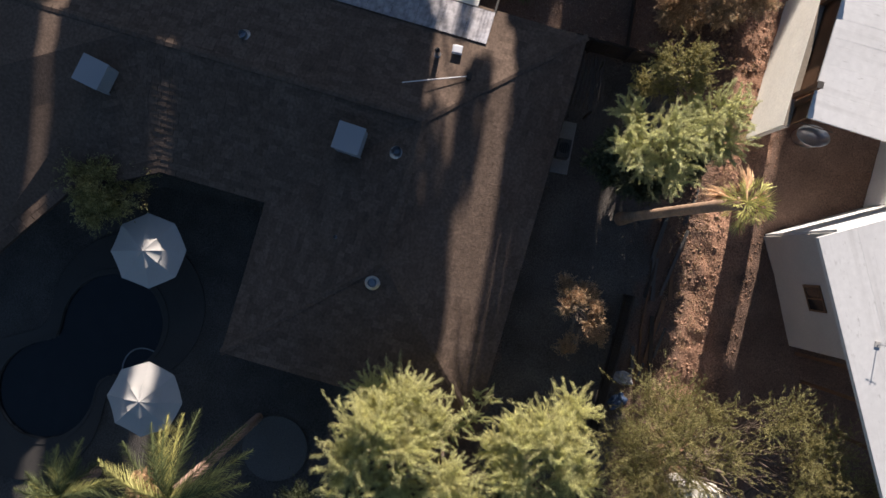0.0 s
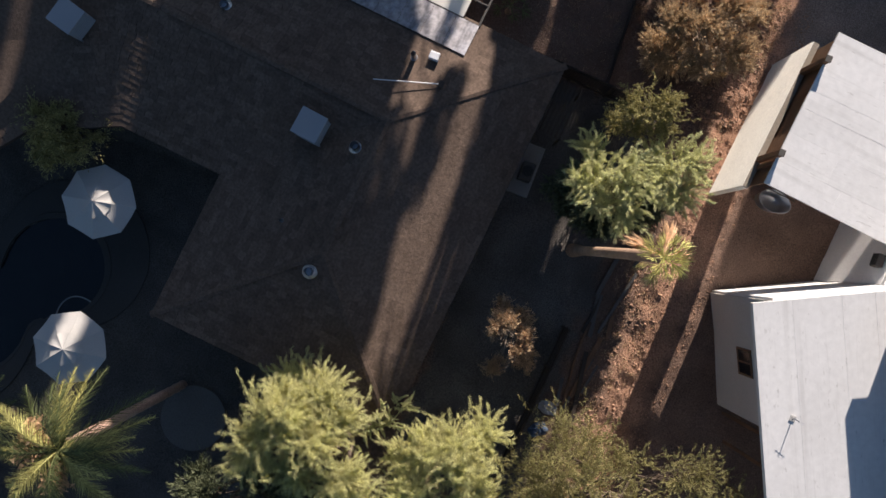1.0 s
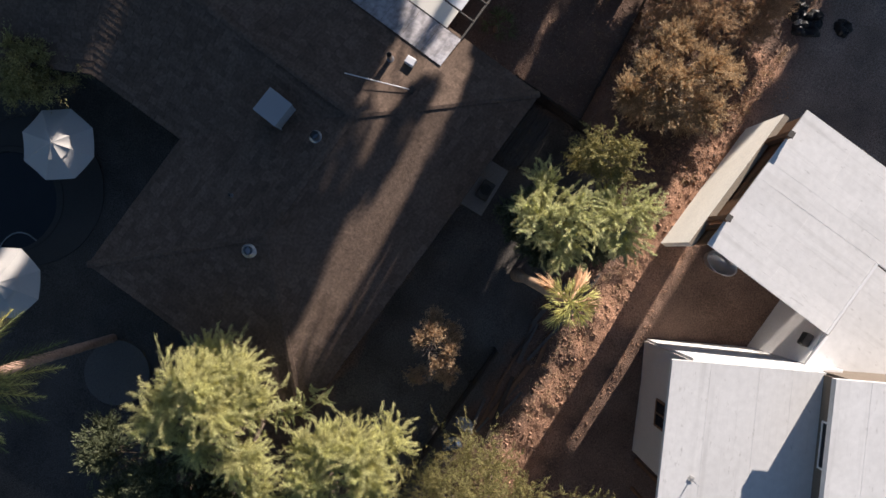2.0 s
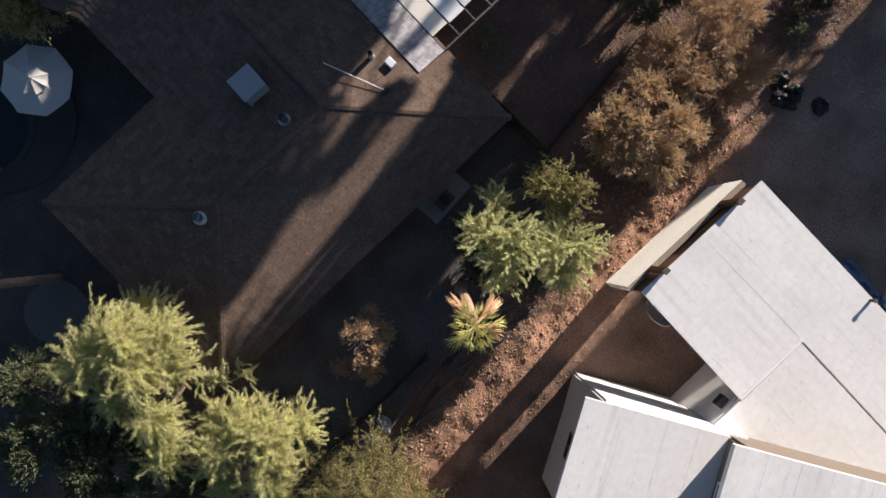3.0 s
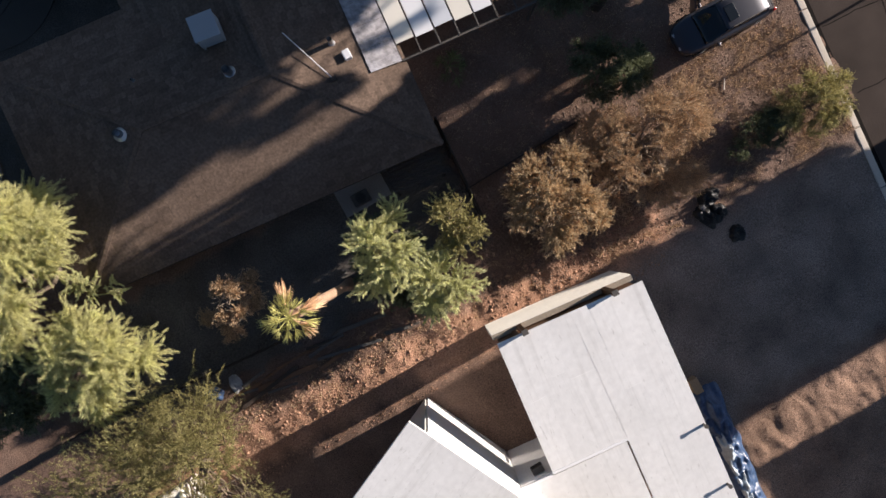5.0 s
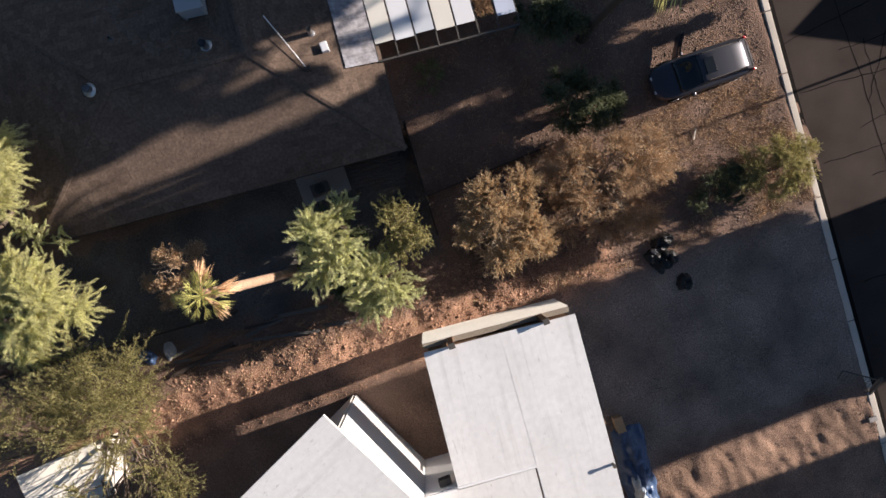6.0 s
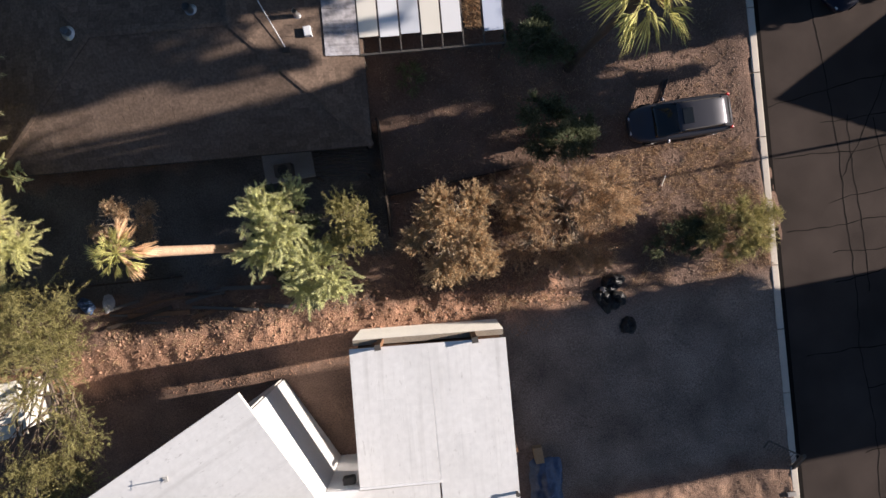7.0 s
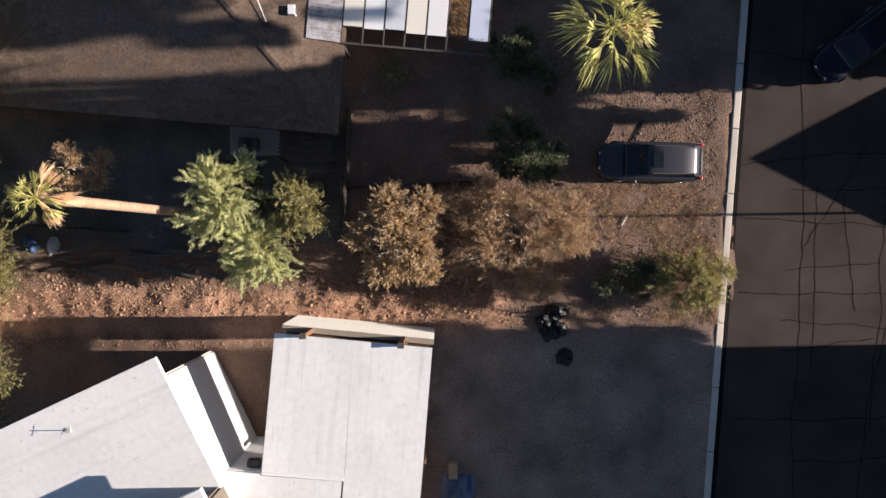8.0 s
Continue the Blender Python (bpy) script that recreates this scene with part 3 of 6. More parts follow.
        part("pane", box(nb(), 0.06, -0.12, 0.06, wd - 0.06, -0.105, ht - 0.06, m), "window_dark", w4)
    # garden wall along the carport's north side; upward-leaning courses added to brighten its face
    wl, courses = 6.33, 70
    verts, faces = [], []
    r = random.Random(19)
    cols = 22
    for k in range(courses):
        z0, z1 = -0.3 + 3.5 * k / courses, -0.3 + 3.5 * (k + 1) / courses
        for c in range(cols):
            x0, x1 = wl * c / cols, wl * (c + 1) / cols
            p0, p1 = (0.105 + 0.042 + 0.006 * r.random() for _ in range(2))
            b = len(verts)
            verts += [(x0, p0, z0), (x1, p1, z0), (x1, 0.105, z1), (x0, 0.105, z1), (x0, 0.104, z0), (x1, 0.104, z0)]
            faces += [(b, b + 1, b + 2, b + 3), (b + 4, b + 5, b + 1, b)]
    b = len(verts)
    verts += [(x, y, z) for z in (-0.3, 3.2) for x, y in ((0, -0.12), (wl, -0.12), (wl, 0.104), (0, 0.104))]
    faces += [(b + i for i in q) for q in ((0, 3, 2, 1), (4, 5, 6, 7), (0, 1, 5, 4), (1, 2, 6, 5), (2, 3, 7, 6), (3, 0, 4, 7))]
    gw = raw("garden_wall", verts, [tuple(f) for f in faces], "creamwall")
    gw.matrix_world = Matrix.Translation((-6.45, -3.77, 0)) @ Matrix.Rotation(math.atan2(-0.61, 6.3), 4, "Z")
    tagged(gw, "tall cream garden wall, face tilted in courses to catch sun", "wall", kind="structure")
    part("wall_cap", box(nb(), 0, -0.125, 3.2, wl, 0.11, 3.225, bevel=0.006), "wall_cap", gw, "bare grey-tan render on the wall top")
    wall_part("board_wall", (-6.30, -4.02), (-0.30, -4.60), 0.0, 4.47, 0.07, "wood", house, "brown boarded wall under the carport roof")
    # window in the north-west wall
    w = (Vector((*f1, 0)) - Vector((*c0, 0))).normalized()
    at = Vector((*c0, 0)) + w * 2.6
    m = Matrix.Translation((at.x, at.y, 2.2)) @ Matrix.Rotation(math.atan2(w.y, w.x), 4, "Z")
    fr = nb()
    for x0, x1, z0, z1 in ((-0.55, -0.47, 0, 1.2), (0.47, 0.55, 0, 1.2), (-0.47, 0.47, 0, 0.08), (-0.47, 0.47, 1.12, 1.2), (-0.03, 0.03, 0.08, 1.12)):
        box(fr, x0, -0.16, z0, x1, -0.09, z1, m)
    win = part("window", fr, "wood", house, "brown timber window frame")
    part("pane", box(nb(), -0.47, -0.13, 0.08, 0.47, -0.115, 1.12, m), "window_dark", win)
    # porch posts in the shade past the end of the white wall
    for d in (5.4, 6.7, 8.6):
        at = Vector((*c0, 0)) + E1 * d + E2 * 0.25
        part("porch_post", box(nb(), at.x - 0.07, at.y - 0.07, -1.4, at.x + 0.07, at.y + 0.07, 5.295, bevel=0.01), "wood", house)
    # carport posts and beams
    for x, y in ((-5.55, -4.0), (-1.35, -4.42), (-6.35, -9.9), (-0.55, -9.0), (-1.0, -14.2), (-1.4, -19.5)):
        part("post", box(nb(), x - 0.09, y - 0.09, -0.2, x + 0.09, y + 0.09, 4.46, bevel=0.01), "wood", house)
    for x, y in ((-0.80, -10.60), (-1.10, -13.15), (-1.36, -15.9)):
        bm = tube(nb(), (x, y, 4.6), (x, y, 5.02), 0.06, 0.06, 12)
        tube(bm, (x, y, 4.98), (x, y, 5.03), 0.085, 0.085, 12)
        part("vent_pipe", bm, "frame", house)
    # stub posts that rise past the roof edge
    for x in (-5.26, -1.43):
        y = -3.80 - (x + 6.42) * 0.0965
        stub = part("stub_post", box(nb(), x - 0.11, y - 0.06, 3.23, x + 0.11, y + 0.13, 5.02, bevel=0.012), "wood", house, "brown timber post rising past the roof edge")
        part("post_cap", box(nb(), x - 0.13, y - 0.08, 5.02, x + 0.13, y + 0.15, 5.05, bevel=0.006), "frame", stub)
    return house


build_white_house()


# ---- pergola with loose roof panels, and its sheet-metal lean-to ----
def build_pergola():
    ang = radians(-4.8)
    base = Matrix.Translation((-4.10, 8.25, 0)) @ Matrix.Rotation(ang, 4, "Z")
    per = thing("pergola", "steel-framed pergola partly covered with loose panels", "pergola", base)
    L, Dp, Z = 6.25, 9.0, 2.42
    def beam(name, x0, y0, x1, y1, z, w):
        d = Vector((x1 - x0, y1 - y0, 0))
        m = Matrix.Translation((x0, y0, z)) @ Matrix.Rotation(math.atan2(d.y, d.x), 4, "Z")
        part(name, box(nb(), 0, -w / 2, -w, d.length, w / 2, 0, m, bevel=0.006), "frame", per)
    beam("front_beam", 0, 0, L, 0, Z, 0.09)
    beam("back_beam", 0, Dp, L, Dp, Z, 0.09)
    for i in range(8):
        x = L * i / 7
        beam("rafter", x, 0, x, Dp, Z + 0.02, 0.06)
    beam("cross_beam", 0, 1.0, L, 1.0, Z - 0.03, 0.06)
    for x in (0.05, L - 0.05):
        for y in (0, Dp):
            part("post", box(nb(), x - 0.05, y - 0.05, -0.2, x + 0.05, y + 0.05, Z - 0.09, bevel=0.006), "frame", per)
    kinds = ("panel_cream", "panel_white", "panel_grey", "panel_cream", "panel_white", None, "panel_blue")
    starts = (0.72, 0.66, 0.72, 0.62, 0.62, 0.7, 0.55)
    for i, (k, s) in enumerate(zip(kinds, starts)):
        x0, x1 = L * i / 7 + 0.04, L * (i + 1) / 7 - 0.04
        if k:
            part("roof_panel", box(nb(), x0, s, Z + 0.03, x1, Dp - 0.2, Z + 0.055, bevel=0.004), k, per)
    # the opening filled with straw
    x0, x1 = L * 5 / 7 + 0.06, L * 6 / 7 - 0.06
    verts, faces = [], []
    r = random.Random(3)
    for i in range(900):
        x, y, z = r.uniform(x0, x1), r.uniform(0.75, 2.6), Z + r.uniform(-0.05, 0.06)
        a, ln = r.uniform(0, 6.3), r.uniform(0.08, 0.22)
        dx, dy = ln * math.cos(a), ln * math.sin(a)
        b = len(verts)
        verts += [(max(x0, min(x1, x - dx)), y - dy, z), (max(x0, min(x1, x + dx)), y + dy, z + r.uniform(-0.05, 0.05)), (x + 0.02, y + 0.02, z + 0.02)]
        faces.append((b, b + 1, b + 2))
    raw("straw_thatch", verts, faces, "straw", per)
    part("thatch_board", box(nb(), x0, 0.7, Z - 0.09, x1, Dp - 0.2, Z - 0.06), "darkwood", per)
    # lean-to sheets on the house roof
    lean = thing("lean_to_roof", "weathered grey sheet-metal strip laid along the roof edge", "roof", base)
    for i in range(9):
        y0 = -0.02 + i * 1.0
        zi = Z + 0.05
        verts, faces = [], []
        nn = 14
        for j in range(nn + 1):
            yy = y0 + 0.985 * j / nn
            zz = zi + 0.012 * math.sin(j * math.pi * 0.9)
            verts += [(-1.42, yy, zz + 0.32), (-0.02, yy, zz + 0.02)]
        for j in range(nn):
            faces.append((2 * j, 2 * j + 1, 2 * j + 3, 2 * j + 2))
        ob = raw("metal_sheet", verts, faces, "worn_sheet", lean)
        sol = ob.modifiers.new("thick", "SOLIDIFY")
        sol.thickness = 0.015


build_pergola()


# ---- pool terrace ----
def build_pool():
    deck_z = -0.98
    cx, cy = -21.7, 23.4
    outline = []
    for i in range(72):
        a = 2 * math.pi * i / 72
        d = 0.5
        while pool_field(cx + d * math.cos(a), cy + d * math.sin(a)) > 1:
            d += 0.02
        outline.append((cx + d * math.cos(a), cy + d * math.sin(a)))
    # coping and deck as one ring, water inside
    verts, faces = [], []
    n = len(outline)
    rings = ((1.0, deck_z - 0.35), (1.0, deck_z + 0.05), (1.07, deck_z + 0.05), (1.075, deck_z + 0.02), (1.5, deck_z + 0.02), (1.52, deck_z - 0.3))
    for s, z in rings:
        for x, y in outline:
            verts.append((cx + (x - cx) * s, cy + (y - cy) * s, z))
    for k in range(len(rings) - 1):
        for i in range(n):
            faces.append((k * n + i, k * n + (i + 1) % n, (k + 1) * n + (i + 1) % n, (k + 1) * n + i))
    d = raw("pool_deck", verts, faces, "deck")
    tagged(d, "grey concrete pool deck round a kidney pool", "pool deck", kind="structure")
    water = raw("water", [(x, y, deck_z - 0.12) for x, y in outline], [tuple(range(n))], "pool")
    tagged(water, "dark still swimming pool water in shade", "water", kind="structure")
    hose = bpy.data.curves.new("pool_hose", "CURVE")
    hose.dimensions = "3D"
    sp = hose.splines.new("NURBS")
    pts = [(-20.9, 20.0), (-20.6, 20.9), (-21.4, 21.6), (-22.4, 21.3), (-23.2, 21.6), (-23.9, 22.5), (-24.6, 22.3)]
    sp.points.add(len(pts) - 1)
    for p, (x, y) in zip(sp.points, pts):
        p.co = (x, y, deck_z - 0.08, 1)
    sp.use_endpoint_u = True
    hose.bevel_depth = 0.03
    hose.materials.append(M["hose"])
    tagged(new("pool_hose", hose), "pale floating pool cleaner hose on the water", "hose")


build_pool()



# ---- plants ----
def leaf_cloud(sprays, leaf_len, leaf_wid, per, seed, droop=0.25, spread=0.075, stray=0.45):
    """Leaflets along sprays (start, way, length): narrow blades lying roughly along them. Returns vertices and faces."""
    g = np.random.default_rng(seed)
    start = np.array([s[0] for s in sprays])
    way = np.array([s[1] for s in sprays])
    length = np.array([s[2] for s in sprays])
    k = np.repeat(np.arange(len(sprays)), per)
    f = g.random(len(k)) ** 0.8
    pos = start[k] + way[k] * (length[k] * f)[:, None]
    pos[:, 2] -= droop * length[k] * f ** 2
    pos += g.normal(0, 1, pos.shape) * (spread * length[k] * (0.5 + 0.5 * f))[:, None] * np.array([1, 1, 0.7])
    d = way[k] * 1.3 + g.normal(0, stray, pos.shape)
    d[:, 2] -= droop * f
    d /= np.linalg.norm(d, axis=1)[:, None]
    side = np.cross(d, g.normal(0, 1, pos.shape))
    side /= np.linalg.norm(side, axis=1)[:, None] + 1e-9
    ln = (leaf_len * g.uniform(0.6, 1.4, len(k)))[:, None]
    wd = (leaf_wid * g.uniform(0.6, 1.4, len(k)))[:, None]
    v = np.stack([pos - d * ln / 2 + side * wd / 2, pos - d * ln / 2 - side * wd / 2, pos + d * ln / 2], 1).reshape(-1, 3)
    return v, np.arange(len(v)).reshape(-1, 3)


def crown_sprays(lobes, count, seed, length=(0.5, 1.0), flat=0.7, tuft=9, split=(0.3, 0.52)):
    """Tufts of sprays on the outside of uneven lobes (centre, radius): each tuft fans outward, with gaps between tufts."""
    r = random.Random(seed)
    out = []
    heart = sum((Vector(c) for c, _ in lobes), Vector()) / len(lobes) - Vector((0, 0, 0.8))
    small = []
    for c, rad in lobes:
        for _ in range(7):
            d = Vector((r.gauss(0, 1), r.gauss(0, 1), r.gauss(0.3, 0.8))).normalized()
            small.append((Vector(c) + Vector((d.x, d.y, d.z * flat)) * rad * r.uniform(0.35, 0.75), rad * r.uniform(*split)))
    lobes = small
    total = sum(l[1] ** 2 for l in lobes)
    for c, rad in lobes:
        c = Vector(c)
        n = max(2, int(count * rad ** 2 / total / tuft))
        for _ in range(n):
            d = Vector((r.gauss(0, 1), r.gauss(0, 1), r.gauss(0.35, 0.75))).normalized()
            d = (d + (c - heart).normalized() * 0.8).normalized()
            q = rad * (0.35 + 0.65 * r.random() ** 0.55)
            hub = c + Vector((d.x, d.y, d.z * flat)) * q
            ln0 = r.uniform(*length)
            hub -= d * ln0 * 0.45
            for _ in range(max(4, int(r.gauss(tuft, 3)))):
                d2 = (d + Vector((r.gauss(0, 0.5), r.gauss(0, 0.5), r.gauss(0.05, 0.4)))).normalized()
                out.append((tuple(hub), tuple(d2), ln0 * r.uniform(0.5, 1.1)))
    return out


def plume_sprays(lobes, seed, per_lobe=16, strands=13, length=(0.9, 1.5), up=0.35, sag=0.35):
    """Feathery plumes reaching out of each lobe: a bending axis with strands to both sides, dark gaps between plumes."""
    r = random.Random(seed)
    out = []
    heart = sum((Vector(c) for c, _ in lobes), Vector()) / len(lobes) - Vector((0, 0, 0.6))
    for c, rad in lobes:
        c = Vector(c)
        lean = (c - heart).normalized() * 0.7
        for k in range(max(4, int(per_lobe * rad ** 1.3))):
            d = (Vector((r.gauss(0, 1), r.gauss(0, 1), r.gauss(up, 0.5))).normalized() + lean).normalized()
            ln = r.uniform(*length) * (0.6 + 0.4 * rad)
            s = c + d * rad * r.uniform(0.0, 0.65)
            side = d.cross(Vector((0, 0, 1)) + Vector((r.gauss(0, 0.4), r.gauss(0, 0.4), 0))).normalized()
            lift = side.cross(d)
            for i in range(strands):
                f = (i + 0.5) / strands
                p = s + d * ln * f * 0.75 - Vector((0, 0, sag * ln * f * f * 0.6))
                turn = r.uniform(0, 6.28)
                way = (d + (side * math.cos(turn) + lift * math.sin(turn) * 0.8) * (0.95 - 0.45 * f) * r.uniform(0.25, 1.3)).normalized()
                out.append((tuple(p), tuple(way), ln * (0.5 - 0.15 * f) * r.uniform(0.6, 1.3)))
    return out


def streamer_sprays(lobes, seed, per_lobe=40, strands=12, length=(0.9, 1.6), rise=0.3, sag=0.8, width=0.35):
    """Long streamers arching out of each lobe and hanging at their ends, fine strands lying close along them, gaps between."""
    r = random.Random(seed)
    out = []
    heart = sum((Vector(c) for c, _ in lobes), Vector()) / len(lobes)
    for c, rad in lobes:
        c = Vector(c)
        lean = Vector((c.x - heart.x, c.y - heart.y, 0))
        lean = lean.normalized() * 0.55 if lean.length > 0.1 else lean
        for k in range(max(5, int(per_lobe * rad ** 1.2))):
            az = r.uniform(0, 2 * math.pi)
            d = (Vector((math.cos(az), math.sin(az), 0)) + lean + Vector((0, 0, r.gauss(rise, 0.35)))).normalized()
            ln = r.uniform(*length) * (0.45 + 0.55 * rad)
            s = c + Vector((r.gauss(0, 0.3), r.gauss(0, 0.3), r.gauss(0, 0.22))) * rad
            side = d.cross(Vector((0, 0, 1))).normalized()
            bend = side * r.gauss(0, 0.3)
            for i in range(strands):
                f = (i + 0.3) / strands
                p = s + d * ln * f + bend * ln * f * f - Vector((0, 0, sag * ln * 0.5 * f * f))
                way = d + bend * 2 * f - Vector((0, 0, sag * f)) + Vector((r.gauss(0, width), r.gauss(0, width), r.gauss(0, width)))
                out.append((tuple(p), tuple(way.normalized()), ln * (0.34 - 0.16 * f) * r.uniform(0.6, 1.3)))
    return out


def limb_mesh(bm, p, q, r0, r1, r, bends=4):
    pts = [Vector(p).lerp(Vector(q), i / bends) for i in range(bends + 1)]
    for x in pts[1:-1]:
        x += Vector((r.gauss(0, 1), r.gauss(0, 1), r.gauss(0, 1))) * 0.06 * (Vector(q) - Vector(p)).length
    for i in range(bends):
        tube(bm, pts[i], pts[i + 1], r0 + (r1 - r0) * i / bends, r0 + (r1 - r0) * (i + 1) / bends, 7, caps=(i == bends - 1))


def build_tree(name, label, category, base, lobes, leaf, leaves, seed, trunk=0.12, leaf_len=0.14, leaf_wid=0.035, spray=(0.5, 1.0), per=16, droop=0.25, bark="bark", group="", twigs=0, flat=0.7, fork_at=0.35, plume=None, stream=None, split=(0.3, 0.52), fluff=(0.05, 0.4)):
    x, y = base
    z = ground_z(x, y)
    t = thing(name, label, category, Matrix.Translation((x, y, z)), group)
    r = random.Random(seed)
    rel = [(Vector((c[0] - x, c[1] - y, c[2] - z)), rad) for c, rad in lobes]
    low = min(c.z for c, _ in rel)
    fork = Vector((0, 0, max(0.25, low * fork_at)))
    bm = nb()
    limb_mesh(bm, (0, 0, -0.15), fork, trunk * 1.25, trunk, r, 3)
    part("trunk", bm, bark, t, smooth=True)
    for c, rad in rel:
        bm = nb()
        limb_mesh(bm, fork, c, trunk * 0.75, trunk * 0.25, r, 5)
        for _ in range(7 + twigs):
            d = Vector((r.gauss(0, 1), r.gauss(0, 1), r.gauss(0.3, 0.7))).normalized()
            s = fork.lerp(c, r.uniform(0.45, 1.0))
            limb_mesh(bm, s, c + Vector((d.x, d.y, d.z * flat)) * rad * r.uniform(0.6, 0.98), trunk * 0.22, 0.008, r, 3)
        part("limb", bm, bark, t, smooth=True)
    if stream:
        sprays = streamer_sprays([(tuple(c), rad) for c, rad in rel], seed, **stream)
        v, f = leaf_cloud(sprays, leaf_len, leaf_wid, max(5, leaves // len(sprays)), seed, 0.15, fluff[0], fluff[1])
    elif plume:
        sprays = plume_sprays([(tuple(c), rad) for c, rad in rel], seed, **plume)
        v, f = leaf_cloud(sprays, leaf_len, leaf_wid, max(6, leaves // len(sprays)), seed, droop, fluff[0], fluff[1])
    else:
        sprays = crown_sprays([(tuple(c), rad) for c, rad in rel], leaves // per, seed, spray, flat, split=split)
        v, f = leaf_cloud(sprays, leaf_len, leaf_wid, per, seed, droop)
    raw("crown", v, f, leaf, t)
    return t


def fan_palm(name, label, base, top, seed, blade=0.036, blades=15, fronds=34, frond_len=1.15, dry=12, trunk_r=0.2, hang=0.0, fan_width=(120, 190), dry_len=1.1, dry_at=(), bark="palmbark", leaf="frond"):
    """A fan palm: ringed tapering trunk, fan leaves of many narrow blades, drooping dead fans."""
    x, y = base
    z = ground_z(x, y)
    t = thing(name, label, "palm tree", Matrix.Translation((x, y, z)))
    r = random.Random(seed)
    tip = Vector(top) - Vector((x, y, z))
    bm = nb()
    n = 40
    rings = []
    for i in range(n + 1):
        f = i / n
        c = Vector((tip.x * f ** 1.3, tip.y * f ** 1.3, (tip.z - 0.3) * f - 0.1 * (i == 0)))
        rad = trunk_r * (1.35 - 0.5 * min(1, f * 5)) * (1.0 if i % 2 else 1.06) * (1 - 0.12 * f)
        rings.append([bm.verts.new(c + Vector((rad * math.cos(a), rad * math.sin(a), 0))) for a in (2 * math.pi * k / 12 for k in range(12))])
    for i in range(n):
        for k in range(12):
            bm.faces.new((rings[i][k], rings[i][(k + 1) % 12], rings[i + 1][(k + 1) % 12], rings[i + 1][k]))
    bm.faces.new(rings[-1])
    part("trunk", bm, bark, t, smooth=True)

    def fan(vs, fs, az, el, stalk, ln, blades, droop, spread=190, blade=0.036, twist=0.0):
        d = Vector((math.cos(az) * math.cos(el), math.sin(az) * math.cos(el), math.sin(el)))
        side = Vector((-math.sin(az), math.cos(az), 0))
        side = Matrix.Rotation(twist, 3, d) @ side
        nrm = d.cross(side)
        hub = tip + d * stalk + Vector((0, 0, -droop * stalk * 0.4))
        w = 0.018
        b = len(vs)
        vs += [tuple(tip + side * w), tuple(tip - side * w), tuple(hub - side * w), tuple(hub + side * w)]
        fs.append((b, b + 1, b + 2, b + 3))
        for k in range(blades):
            a = (k / (blades - 1) - 0.5) * radians(spread) + r.gauss(0, 0.08)
            way = d * math.cos(a) + side * math.sin(a)
            le = ln * (0.65 + 0.35 * math.cos(a * 0.8)) * r.uniform(0.7, 1.12)
            mid = hub + way * le * 0.55 + nrm * 0.04 * r.gauss(0, 1) - Vector((0, 0, droop * 0.12 * le))
            end = hub + way * le - Vector((0, 0, droop * 0.45 * le + 0.1 * r.random() * le))
            cross = way.cross(nrm).normalized() * (blade * ln)
            b = len(vs)
            vs += [tuple(hub), tuple(mid + cross), tuple(end), tuple(mid - cross)]
            fs.append((b, b + 1, b + 2, b + 3))

    for k in range(fronds):
        vs, fs = [], []
        el = radians(-25 + 108 * (k / fronds) ** 0.8)
        fan(vs, fs, k * 2.399 + r.gauss(0, 0.2), el + r.gauss(0, 0.1), r.uniform(0.35, 0.65) * frond_len, frond_len * r.uniform(0.55, 0.75), blades, r.uniform(0.2, 0.7) + hang, r.uniform(*fan_width), blade, r.gauss(0, 0.75))
        raw("frond", vs, fs, leaf, t)
    for k in range(dry):
        vs, fs = [], []
        az = radians(dry_at[k % len(dry_at)]) + r.gauss(0, 0.24) if dry_at else r.uniform(0, 6.28)
        fan(vs, fs, az, radians(r.uniform(-45, 5)), r.uniform(0.3, 0.5) * dry_len, dry_len * r.uniform(0.55, 0.85), 11, r.uniform(0.5, 0.9), 38 if dry_at else 120, 0.04, r.gauss(0, 0.9))
        raw("dry_frond", vs, fs, "frond_dry", t)
    return t


def lobes_at(cx, cy, z, spread, radii, seed, zs=0.35):
    r = random.Random(seed)
    out = []
    for i, rad in enumerate(radii):
        a = i * 2.4 + r.random()
        q = 0 if i == 0 else spread * r.uniform(0.6, 1.0)
        out.append(((cx + q * math.cos(a), cy + q * math.sin(a), z + (0.25 if i == 0 else -r.random() * zs)), rad))
    return out


TALL = dict(leaf_len=0.14, leaf_wid=0.008, fluff=(0.16, 0.42), stream=dict(per_lobe=125, strands=9, length=(0.5, 1.4), rise=0.3, sag=0.85, width=0.36))
GREY = dict(leaf_len=0.12, leaf_wid=0.0105, fluff=(0.13, 0.4), stream=dict(per_lobe=80, strands=9, length=(0.55, 1.35), rise=0.75, sag=0.25, width=0.34))
build_tree("mesquite_tree", "large feathery lime-green tree in low sunlight", "tree", (-20.8, 8.3),
           [((-19.5, 8.7, 5.1), 1.0), ((-20.6, 9.5, 5.3), 1.1), ((-22.2, 10.0, 4.7), 1.0), ((-21.0, 8.3, 5.3), 0.95), ((-22.6, 8.6, 4.4), 0.8), ((-22.1, 6.8, 4.8), 0.9), ((-23.2, 5.7, 4.2), 0.75), ((-20.2, 7.7, 4.6), 0.7), ((-19.9, 9.8, 4.2), 0.75)], "leaf_lime", 400000, 21, 0.17, **TALL)
